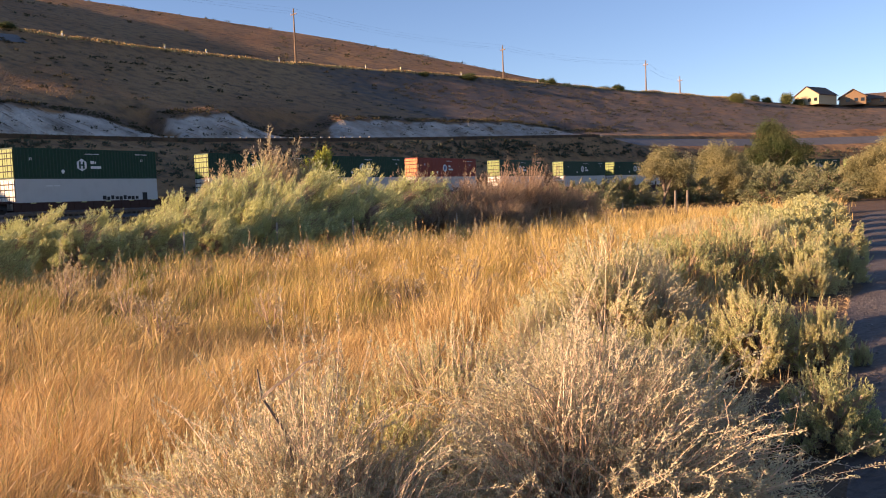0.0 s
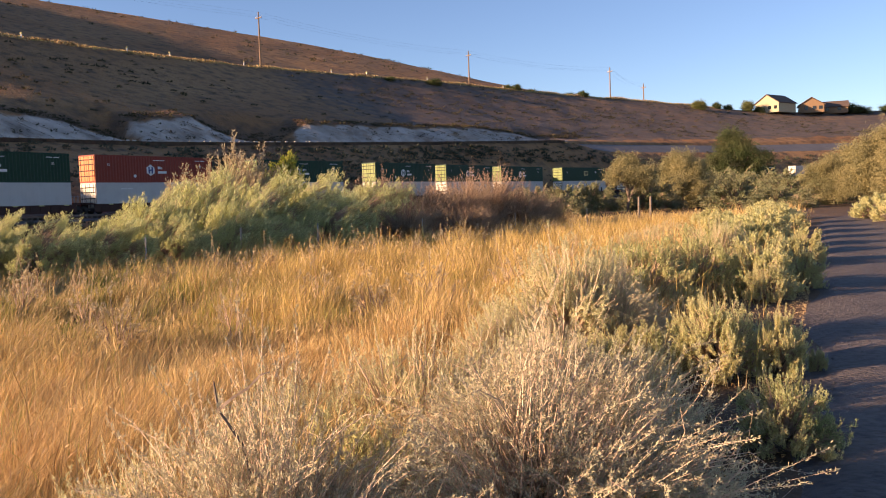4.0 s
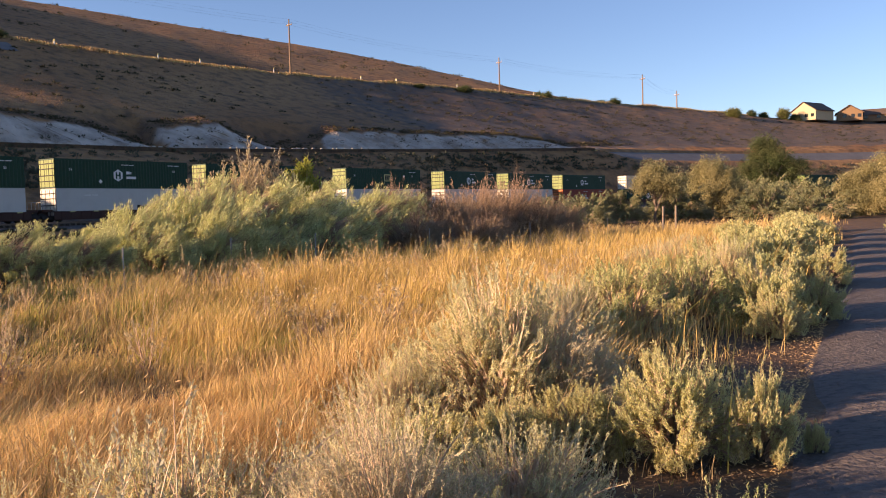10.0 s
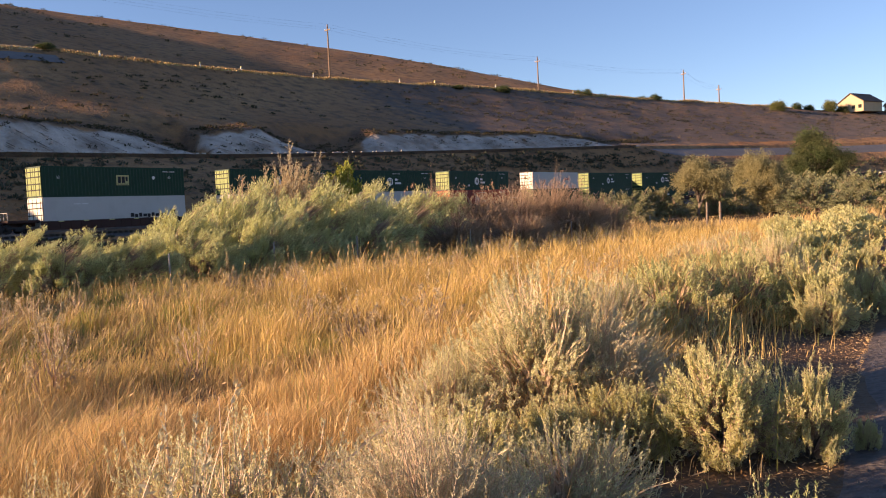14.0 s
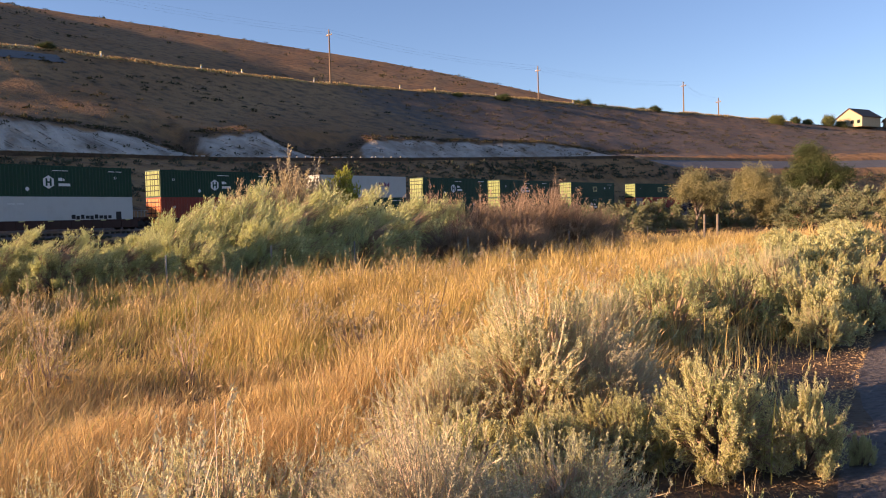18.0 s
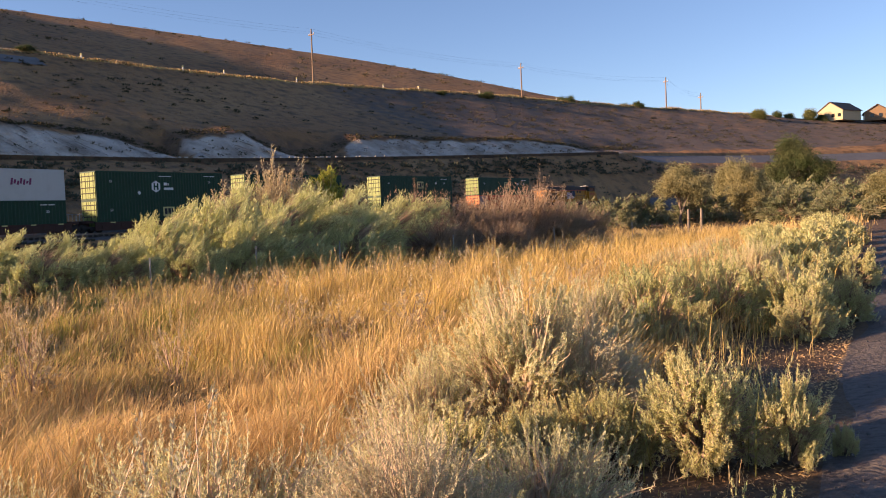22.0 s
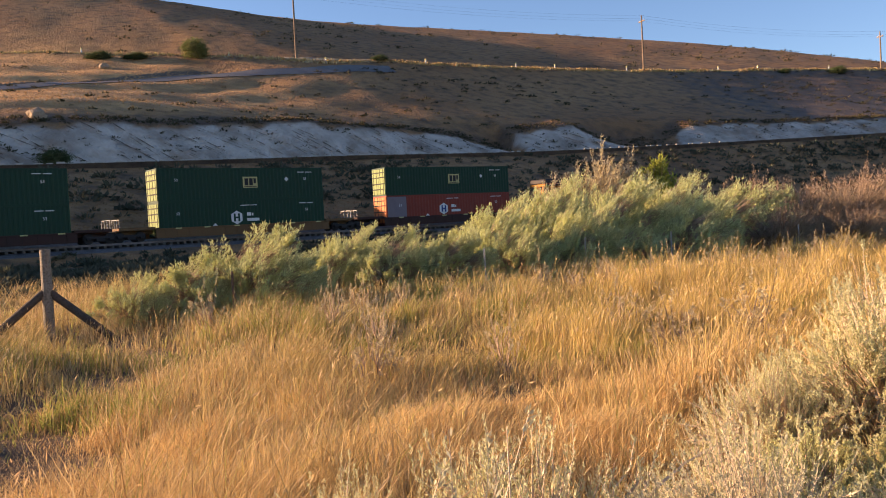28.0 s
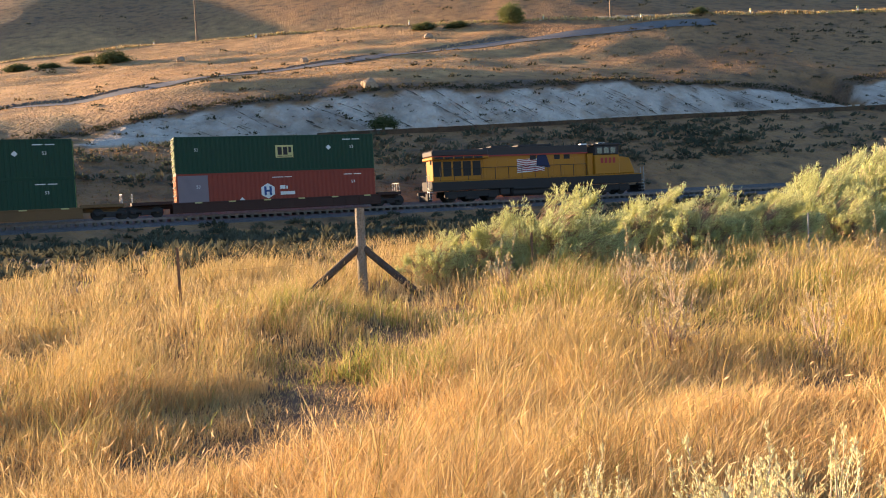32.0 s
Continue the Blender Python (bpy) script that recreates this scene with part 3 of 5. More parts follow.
    tagged(new("riprap", np_mesh("riprap", W.reshape(-1, 3), f, [M_TALUS])), "grey riprap stones above the hill track", "riprap", kind="stuff")


lower_road_edge()


def railway():
    track = tagged(new("railway_track"), "steel rails on wooden sleepers in ballast", "railway track", kind="structure")
    us = np.arange(-70, 400, 2.0)
    for side in (-0.75, 0.75):
        pts = []
        for u in us:
            for dv, dz in ((-0.07, -0.17), (-0.035, 0), (0.035, 0), (0.07, -0.17)):
                x, y = from_uv(u, side + dv + swing(u))
                pts.append((x, y, RAIL + dz))
        F = [(i * 4 + k, i * 4 + k + 1, i * 4 + 5 + k, i * 4 + 4 + k) for i in range(len(us) - 1) for k in range(3)]
        part("rail", np_mesh("rail", pts, F, [M_RAIL]), track)
    tie = box_mesh("sleeper", M_TIE, (-0.11, 0.11, -1.3, 1.3, -0.2, 0), bevel=0.015)
    for u in np.arange(-34, 110, 0.62)[:230]:
        x, y = from_uv(u, swing(u))
        part("sleeper", tie, track, m=pose(x, y, RAIL - 0.18, 0, 0, math.degrees(START - u / ARC) + 90))


railway()


# ---- plants ----
def shrub(name, label, category, radius, height, seed, leaf_mat, shoots=300, per=34, leaf=0.035, width=0.010, spread=0.9, wind=(0.0, 0.0), bare=0.0, twig=0.004, upright=0.35, lumps=0.25, cover=0.42, twig_mat=None, wobble=0.06, spike=0.0, stout=0.0, clumps=0, tight=0.15, fork=0.4):
    """A shrub of many shoots: boughs that fork into clumps with gaps between them, stems and foliage."""
    g = np.random.default_rng(seed)
    n = shoots
    a = g.uniform(0, 2 * np.pi, n)
    e = np.arccos(np.clip(g.uniform(0.02, 1, n) ** 0.75, 0, 1))
    d = np.stack([np.cos(a) * np.sin(e), np.sin(a) * np.sin(e), np.cos(e)], 1)
    ph = g.uniform(0, 6.28, 4)
    lump = 1 + lumps * (np.sin(3 * a + ph[0]) * np.sin(2.5 * e + ph[1]) + 0.6 * np.sin(5 * a + ph[2] + 4 * e))
    reach = g.uniform(0.72, 1.06, n) * lump
    size = np.array([radius, radius, height])
    end = d * size * reach[:, None]
    if clumps:
        i = np.arange(clumps) + 0.5
        ce, ca = np.arccos(1 - 0.97 * i / clumps), i * 2.39996 + g.normal(size=clumps) * 0.25
        cd = np.stack([np.cos(ca) * np.sin(ce), np.sin(ca) * np.sin(ce), np.cos(ce)], 1)
        tip = cd * size * (g.uniform(0.74, 1.06, clumps) * (1 + lumps * np.sin(3 * ca + ph[0]) * np.sin(2.5 * ce + ph[1])))[:, None]
        c = g.integers(0, clumps, n)
        d, e = cd[c], ce[c]
        end = tip[c] + g.normal(size=(n, 3)) * size * tight * g.uniform(0.5, 1.3, clumps)[c][:, None]
    end[:, 2] = np.maximum(end[:, 2], 0.06 * height)
    end[:, :2] += np.array(wind) * (end[:, 2:3] / height) ** 2 * height
    end[:, 2] *= height / np.percentile(end[:, 2], 96)
    root = np.stack([np.cos(a), np.sin(a), np.zeros(n)], 1) * g.uniform(0, 0.12 * radius, n)[:, None]
    if clumps:
        base = root[:clumps] * 0.8
        joint = tip * fork * g.uniform(0.8, 1.2, clumps)[:, None] + np.array([0, 0, 0.04 * height])
        root = joint[c] + (tip[c] - joint[c]) * g.uniform(-0.25, 0.4, n)[:, None] + g.normal(size=(n, 3)) * 0.025 * radius
    ts = np.linspace(0, 1, 5)[None, :, None]
    bow = np.array([0, 0, 1.0]) * (height * upright) * g.uniform(0.3, 1, n)[:, None]
    wob = g.normal(size=(n, 3)) * wobble * radius
    path = root[:, None] * (1 - ts) + end[:, None] * ts + (bow * np.sin(e)[:, None] + wob)[:, None] * (ts * (1 - ts) * 1.6)
    thick = g.uniform(0.7, 1.5, n)[:, None] * twig * np.array([2.6, 1.9, 1.3, 0.8, 0.35])[None, :] * np.where(g.uniform(size=n) < stout, 1.7, 1)[:, None]
    if spike:
        tip = unit(d * 0.55 + np.array([wind[0], wind[1], 0.9]) + g.normal(size=(n, 3)) * 0.22)
        path = np.concatenate([path, path[:, -1:] + (tip * spike * g.uniform(0.6, 1.3, n)[:, None])[:, None]], 1)
        thick = np.concatenate([thick, thick[:, -1:] * 0.6], 1)
    last = path.shape[1] - 1
    ob = tagged(new(name), label, category)
    v, f = tubes(path, thick)
    if clumps:
        q = np.linspace(0, 1, 5)[None, :, None]
        bough = base[:, None] * (1 - q) + joint[:, None] * q + (g.normal(size=(clumps, 3)) * 0.09 * radius)[:, None] * (q * (1 - q) * 2)
        v2, f2 = tubes(bough, twig * np.array([4.0, 3.3, 2.7, 2.2, 1.6])[None, :] * g.uniform(0.7, 1.2, clumps)[:, None])
        part("bough", np_mesh("bough", v2, f2, [M_BARK]), ob)
    part("branchwork", np_mesh("branchwork", v, f, [twig_mat or M_TWIG]), ob)
    keep = np.flatnonzero(g.uniform(size=n) >= bare)
    s = np.repeat(keep, per)
    k = 1 - cover * g.uniform(0, 1, len(s)) ** 1.2
    t0, i0 = k * last, np.minimum((k * last).astype(int), last - 1)
    P = path[s, i0] + (path[s, i0 + 1] - path[s, i0]) * (t0 - i0)[:, None]
    along = unit(path[s, i0 + 1] - path[s, i0])
    D = unit(along * 0.9 + g.normal(size=(len(s), 3)) * spread * 0.6 + np.array([wind[0], wind[1], 0.45]) * 0.6)
    P = P + g.normal(size=P.shape) * leaf * 0.25
    L = leaf * g.uniform(0.6, 1.35, len(s))
    v, f = leaves(P, D, L, width * g.uniform(0.7, 1.3, len(s)), g)
    part("foliage", np_mesh("foliage", v, f, [leaf_mat]), ob)
    return ob


def at_ground(x, y, turn=0.0, s=1.0, sz=None, sink=0.0):
    return pose(x, y, float(land(x, y)) - sink, 0, 0, turn) @ Matrix.Diagonal((s, s, sz or s, 1))


def planted(proto, group, places, first=True, sink=0.0):
    """Sets the shrub and its copies: (x, y, turn, scale, height scale)."""
    for n, (x, y, turn, s, sz) in enumerate(places):
        ob = proto if first and n == 0 else copy_thing(proto, Matrix.Identity(4))
        ob.matrix_basis = at_ground(x, y, turn, s, sz, sink * sz)
        tagged(ob, group=group)


SAGE_LABEL = "silvery green sagebrush at the edge of the gravel track"
sage_a = shrub("sagebrush", "large pale sagebrush with bare twigs on one side", "shrub", 0.70, 0.92, 11, M_PALE, 1400, 110, 0.021, 0.0064, bare=0.05, lumps=0.10, wobble=0.08, spike=0.07, cover=0.66, spread=0.95, clumps=40, tight=0.15, twig_mat=M_PALETWIG)
sage_b = shrub("sagebrush", "yellow-green sagebrush clump beside the gravel track", "shrub", 0.36, 0.52, 12, M_SAGE, 620, 100, 0.018, 0.0060, upright=0.3, wobble=0.06, spike=0.08, cover=0.72, spread=0.9, clumps=26, tight=0.13, fork=0.5)
sage_c = shrub("sagebrush", "green sagebrush mound at the edge of the track", "shrub", 0.72, 0.72, 13, M_SAGEG, 1000, 46, 0.032, 0.010, wobble=0.06, spike=0.08, cover=0.6, spread=0.7, clumps=36, tight=0.10, fork=0.5)
sage_d = shrub("sagebrush", SAGE_LABEL, "shrub", 0.62, 0.68, 14, M_SAGE, 800, 42, 0.036, 0.0115, wobble=0.06, spike=0.08, cover=0.6, spread=0.7, clumps=30, tight=0.10, fork=0.5)
sage_e = shrub("sagebrush", "pale yellow-grey low sagebrush in dry grass", "shrub", 0.56, 0.54, 15, M_PALE, 1050, 76, 0.017, 0.0052, bare=0.08, wobble=0.06, spike=0.09, cover=0.68, spread=0.9, clumps=38, tight=0.14, fork=0.5, twig_mat=M_PALETWIG)
planted(sage_a, "sagebrush by the track", [(0.30, 7.75, 20, 1.0, 1.0), (4.2, 15.2, 140, 0.85, 0.85), (1.1, 10.4, 250, 0.8, 0.8)])
planted(sage_b, "sagebrush by the track", [(1.35, 6.75, 0, 1.0, 1.0), (2.18, 6.8, 40, 0.2, 0.3), (1.82, 6.72, 130, 0.62, 0.82), (0.80, 6.9, 70, 0.8, 0.7), (-1.2, 3.62, 45, 0.75, 1.0), (-1.0, 3.4, 130, 0.6, 0.85), (0.15, 5.0, 190, 0.75, 0.62), (4.4, 12.4, 80, 0.9, 0.95),
                                           (3.5, 11.2, 10, 0.8, 0.8), (-0.1, 6.3, 220, 0.8, 0.75), (0.35, 6.6, 100, 0.7, 0.7)])
planted(sage_c, "sagebrush by the track", [(1.9, 11.7, 0, 1.05, 0.95), (1.10, 4.80, 150, 0.40, 0.5), (2.9, 12.4, 110, 0.95, 1.0), (3.1, 14.8, 200, 0.9, 0.9), (5.2, 18.3, 60, 1.1, 1.0), (2.1, 13.6, 300, 0.9, 0.9)])
sage_far = shrub("sagebrush", SAGE_LABEL, "shrub", 0.62, 0.68, 16, M_SAGE, 420, 30, 0.062, 0.023, wobble=0.06, spike=0.10, cover=0.42, spread=0.7, twig=0.005, clumps=24, tight=0.10, fork=0.5)
planted(sage_d, "sagebrush by the track", [(3.7, 12.1, 0, 0.9, 1.0), (4.7, 16.4, 220, 1.0, 1.0), (6.2, 16.6, 280, 0.8, 0.8)])
planted(sage_far, "sagebrush by the track", [(6.0, 18.6, 100, 1.1, 1.0), (6.9, 21.0, 300, 1.2, 1.05), (8.1, 23.6, 40, 1.3, 1.1), (7.0, 23.2, 160, 1.1, 0.95), (9.6, 26.6, 90, 1.3, 1.1), (8.3, 27.2, 190, 1.2, 1.0),
                                           (11.0, 30.2, 250, 1.4, 1.1), (9.6, 31.5, 20, 1.3, 1.0), (12.6, 34.0, 130, 1.5, 1.1), (10.4, 35.0, 60, 1.4, 1.1), (14.4, 39.5, 60, 1.6, 1.2),
                                           (18.1, 36.5, 10, 2.0, 1.3), (17.4, 32.3, 70, 2.0, 1.4), (16.2, 28.4, 120, 2.0, 1.5), (15.6, 25.6, 170, 1.9, 1.4), (19.8, 34.0, 200, 2.2, 1.5)])
planted(sage_e, "sagebrush by the track", [(-0.95, 4.85, 0, 1.0, 1.12), (-1.65, 4.75, 90, 0.75, 0.9), (0.35, 5.5, 200, 0.8, 0.8), (-0.25, 5.5, 280, 0.8, 0.95), (-1.9, 3.3, 30, 0.75, 0.95), (-0.55, 4.2, 330, 0.8, 0.9), (4.9, 23.1, 150, 1.2, 1.1), (3.9, 21.0, 310, 1.0, 1.0), (5.6, 25.5, 60, 1.2, 1.0),
                                           (7.2, 29.6, 0, 1.3, 1.1), (0.9, 8.9, 140, 0.8, 0.9), (-0.3, 7.3, 60, 0.85, 1.0)])
dead_a = shrub("dead_sagebrush", "dried-out sagebrush of long bare sweeping twigs", "shrub", 0.92, 0.80, 21, M_DRYLEAF, 2800, 84, 0.016, 0.0052, bare=0.14, twig=0.0016, lumps=0.12, upright=0.30, spread=1.1, wobble=0.16, stout=0.10, wind=(0.08, -0.02), cover=0.62, clumps=60, tight=0.16, fork=0.35, twig_mat=M_PALETWIG)
planted(dead_a, "dried sagebrush", [(-0.42, 3.28, 0, 0.9, 1.0), (-1.45, 2.75, 120, 0.72, 1.0), (-0.2, 4.65, 230, 0.62, 0.85), (0.75, 7.7, 60, 0.55, 0.9)])

willow_a = shrub("willow_bush", "grey-green willow thicket bending in the wind", "bush", 1.6, 2.2, 31, M_WILLOW, 900, 42, 0.125, 0.017, wind=(0.30, 0.10), twig=0.005, lumps=0.22, cover=0.55, wobble=0.07, spread=0.42, spike=0.22, clumps=52, tight=0.085, fork=0.55)
willow_b = shrub("willow_bush", "grey-green willow thicket bending in the wind", "bush", 1.6, 2.2, 32, M_WILLOW, 900, 42, 0.125, 0.017, wind=(0.32, 0.08), twig=0.005, lumps=0.22, cover=0.55, wobble=0.07, spread=0.42, spike=0.22, clumps=52, tight=0.085, fork=0.55)
willow_c = shrub("willow_bush", "round grey-green willow bush by the fence", "bush", 1.6, 2.2, 33, M_WILLOW, 900, 42, 0.125, 0.017, wind=(0.2, 0.08), twig=0.005, lumps=0.22, cover=0.55, wobble=0.07, spread=0.42, spike=0.22, clumps=52, tight=0.085, fork=0.55)


def reach_up(places, proto_h, proto_r, trim=0.82):
    """(x, y, top, width) into planting rows."""
    g = np.random.default_rng(3)
    out = []
    for x, y, top, w in places:
        h = (top - float(land(x, y))) * trim
        out.append((x, y, g.uniform(-25, 25), w / (2 * proto_r), h / proto_h))
    return out


planted(willow_c, "willow thicket", reach_up([(-12.9, 18.5, 1.73, 3.9), (-14.1, 16.0, 0.80, 1.7), (-13.6, 17.2, 1.09, 2.1), (-11.7, 23.5, 1.5, 2.9), (-9.3, 26.8, 1.35, 2.6), (-6.9, 31.2, 1.15, 3.2)], 2.4, 1.7))
planted(willow_a, "willow thicket", reach_up([(-13.3, 23.1, 1.56, 2.9), (-10.5, 27.9, 2.31, 3.4), (-9.7, 31.4, 3.0, 4.3), (-6.6, 36.3, 2.89, 4.7), (-3.5, 40.8, 2.2, 4.0), (-14.8, 26.0, 1.1, 3.4), (-16.5, 21.5, 0.9, 3.0), (-8.1, 30.0, 2.0, 3.4)], 2.4, 1.7))
planted(willow_b, "willow thicket", reach_up([(-10.6, 24.6, 1.40, 2.7), (-8.3, 33.9, 3.05, 4.6), (-4.9, 39.7, 2.74, 4.6), (-8.3, 29.2, 1.25, 3.2), (-12.3, 27.5, 1.3, 3.0), (-11.0, 31.0, 2.0, 3.2), (-5.4, 34.0, 2.0, 3.6), (-17.5, 24.5, 1.1, 3.0)], 2.4, 1.7))

brown = shrub("withered_brush", "reddish brown withered brush with bare stems", "bush", 1.8, 2.4, 41, M_BROWNLEAF, 1100, 16, 0.11, 0.022, bare=0.3, twig=0.007, cover=0.7, twig_mat=M_BROWNLEAF, clumps=34, tight=0.14, spike=0.2, fork=0.3)
planted(brown, "withered brush", reach_up([(-3.4, 42.0, 2.35, 3.8), (-1.2, 41.7, 1.96, 4.0), (0.4, 44.7, 2.31, 4.5), (2.2, 47.7, 2.6, 4.5), (3.7, 46.6, 1.77, 3.6), (-2.2, 38.0, 1.2, 3.6), (0.6, 40.0, 1.0, 3.4), (5.2, 50.0, 1.4, 3.8)], 2.4, 1.8, 0.98))
plume = shrub("tamarisk_bush", "tan feathery dry bush standing above the willows", "bush", 1.6, 5.0, 51, M_TANLEAF, 420, 44, 0.28, 0.06, twig=0.012, cover=0.7, lumps=0.3)
planted(plume, "tan dry bushes", reach_up([(-15.4, 62.0, 5.5, 2.8), (-16.9, 60.6, 4.1, 3.0), (-13.7, 62.5, 4.8, 2.8), (-18.4, 59.5, 3.6, 3.0), (-14.6, 60.5, 4.2, 3.0)], 5.0, 1.6, 0.92))
lime = shrub("lime_green_bush", "bright yellow-green leafy bush above the willows", "bush", 1.5, 4.5, 52, M_LIME, 420, 40, 0.26, 0.10, twig=0.012, cover=0.6)
planted(lime, "lime green bush", reach_up([(-12.0, 63.8, 4.7, 3.1)], 4.5, 1.5, 1.0))
low = shrub("rabbitbrush", "low grey-green brush along the far edge of the field", "bush", 2.0, 2.0, 53, M_HEDGE, 520, 40, 0.15, 0.05, twig=0.010, cover=0.6, clumps=30, tight=0.12)
planted(low, "far edge brush", reach_up([(7.8, 76.3, 2.04, 5), (11.0, 79.0, 2.12, 5), (13.8, 80.5, 2.27, 5), (20.0, 84.0, 2.4, 6), (24.8, 93.5, 3.20, 6), (29.3, 95.3, 3.22, 6), (30.3, 86.5, 2.84, 7), (31.7, 80.7, 2.90, 7), (26, 76, 2.3, 6.5), (28.5, 70, 2.2, 6.5), (36, 76, 3.0, 7),
                                          (4.8, 68, 1.6, 5), (8.5, 66, 1.4, 5), (1.0, 62, 1.6, 5), (40, 88, 3.6, 8), (-3.0, 58, 1.8, 5), (33, 100, 3.4, 8), (24, 62, 1.4, 5)], 2.0, 2.0, 0.96))


def tree(name, label, height, radius, seed, mat, trunk_h, clusters=640, per=46, leaf=0.17, width=0.062, squash=0.8, low=1.5):
    """A tree: tapered trunk, limbs, and a crown of leaf clumps with gaps."""
    g = np.random.default_rng(seed)
    ob = tagged(new(name), label, "tree")
    lean = g.normal(size=2) * 0.05 * height
    top = np.array([lean[0], lean[1], height * 0.62])
    k = np.linspace(0, 1, 6)[:, None]
    trunk = (np.array([0, 0, -0.2]) * (1 - k) + top * k + np.concatenate([g.normal(size=(6, 2)) * 0.05, np.zeros((6, 1))], 1))[None]
    v, f = tubes(trunk, np.linspace(0.035, 0.012, 6)[None] * height)
    part("trunk", np_mesh("trunk", v, f, [M_BARK]), ob)
    n = 46
    a, e = g.uniform(0, 6.283, n), g.uniform(0.15, low, n)
    d = np.stack([np.cos(a) * np.sin(e), np.sin(a) * np.sin(e), np.cos(e)], 1)
    tips = np.array([0, 0, trunk_h + (height - trunk_h) * 0.42]) + d * np.array([radius, radius, (height - trunk_h) * 0.55]) * g.uniform(0.65, 1.08, n)[:, None]
    s0 = trunk[0][g.integers(2, 6, n)]
    q = np.linspace(0, 1, 4)[None, :, None]
    limb = s0[:, None] * (1 - q) + tips[:, None] * q + np.array([0, 0, 0.08 * height]) * (q * (1 - q) * 2)
    v, f = tubes(limb, np.broadcast_to(np.array([0.013, 0.009, 0.005, 0.002]) * height, (n, 4)))
    part("branchwork", np_mesh("branchwork", v, f, [M_BARK]), ob)
    which = g.integers(0, n, clusters)
    w = g.uniform(0.45, 1.0, clusters)[:, None]
    cen = limb[which, 1] * (1 - w) + tips[which] * w + g.normal(size=(clusters, 3)) * 0.11 * radius
    P = np.repeat(cen, per, 0) + g.normal(size=(clusters * per, 3)) * leaf * 1.5 * np.array([1, 1, squash])
    D = unit(g.normal(size=P.shape) + np.array([0.25, 0.1, 0.15]))
    v, f = leaves(P, D, leaf * g.uniform(0.6, 1.3, len(P)), width * g.uniform(0.7, 1.3, len(P)), g)
    part("crown", np_mesh("crown", v, f, [mat]), ob)
    return ob


olive = tree("olive_tree", "dusty olive-green tree with a pale trunk by the field", 5.4, 2.6, 61, M_OLIVE, 1.0)
planted(olive, "olive trees", [(17.0, 79.8, 0, 1.0, 1.0)])
olive2 = tree("olive_tree", "wide dusty olive-green tree with low branches", 5.6, 3.4, 62, M_OLIVE, 0.2, 1300, low=2.3)
planted(olive2, "olive trees", [(24.9, 89.6, 0, 0.8, 1.1), (30.5, 95.0, 120, 0.7, 0.6), (32.6, 64.2, 40, 0.9, 1.0), (30.6, 67.8, 200, 0.68, 0.72), (33.8, 62.5, 280, 1.0, 1.1), (36.5, 58, 90, 1.0, 1.1), (39.5, 63, 10, 1.1, 1.2)])
dark = tree("dark_juniper_tree", "dark green dense tree behind the olive trees", 10.4, 4.6, 63, M_DARKLEAF, 0.6, 1500, 44, 0.22, 0.085, low=2.2)
planted(dark, "dark trees", [(41.2, 120.1, 0, 1.02, 1.0)])
far_tree = tree("roadside_tree", "small leafy tree on the upper road", 4.5, 2.4, 64, M_DARKLEAF, 0.2, 300, 26, 0.35, 0.16, low=2.5)
far_lime = tree("roadside_tree", "yellow-green small tree on the hill", 4.5, 2.4, 65, M_HILLTREE, 0.2, 300, 26, 0.35, 0.16, low=2.5)
planted(far_tree, "trees on the upper road", [(32.5, 303, 0, 0.8, 0.6), (41, 306, 40, 0.9, 0.5), (47.5, 308, 80, 0.9, 0.55), (51.6, 305, 120, 0.8, 0.6), (26.8, 291, 20, 0.7, 0.7), (24.2, 292, 70, 0.5, 0.7), (165, 347.5, 10, 1.8, 1.2), (156, 346, 60, 1.2, 0.9), (-0.8, 267, 10, 1.0, 0.55), (185, 352, 45, 1.6, 1.0), (200, 354, 90, 1.8, 1.2),
                                                  (107, 330, 60, 0.7, 0.7), (112, 332, 20, 0.7, 0.6), (125, 334, 200, 0.8, 0.8), (139, 347, 130, 1.2, 1.0), (171, 348, 220, 1.7, 0.9), (-141.5, 147.5, 30, 1.0, 0.4), (-148.3, 143.5, 30, 1.0, 0.5), (-85.9, 76.0, 0, 0.75, 0.5), (-193.5, 88.0, 0, 1.5, 0.8), (-204.7, 86.0, 50, 1.0, 0.45), (-211, 73, 20, 1.1, 0.5), (-205, 78, 80, 0.9, 0.4),
                                                  (-14.0, 257, 10, 0.6, 0.35), (-95.0, 175, 10, 0.7, 0.35)], sink=1.3)
planted(far_lime, "lime trees on the hill", [(97, 319, 0, 1.0, 0.9), (-129.8, 153.4, 30, 1.0, 1.15), (120, 333, 30, 0.9, 1.1)], sink=1.0)


def scrub(name, label, count, us, vs, size, mat, seed, quads=14, dens=None, flat=0.6):
    """Low scrub in small tufts, strewn over a stretch of the land."""
    g = np.random.default_rng(seed)
    u, v = g.uniform(*us, count), g.uniform(*vs, count)
    keep = np.abs(v - swing(u)) > 4.6
    if dens is not None:
        keep &= g.uniform(size=count) < dens(u, v)
    u, v = u[keep], v[keep]
    x, y = from_uv(u, v)
    s = size * g.uniform(0.4, 1.0, len(x)) ** 1.5 * 1.5
    c = np.stack([x, y, land(x, y)], 1)
    d = g.normal(size=(len(x), quads, 3))
    d[..., 2] = np.abs(d[..., 2]) * 0.8 + 0.15
    d = unit(d).reshape(-1, 3)
    S = np.repeat(s, quads)
    P = np.repeat(c, quads, 0) + d * (S * 0.25)[:, None] * np.array([1.6, 1.6, flat])
    vv, f = leaves(P, d, S * g.uniform(0.28, 0.6, len(S)), S * g.uniform(0.12, 0.28, len(S)), g)
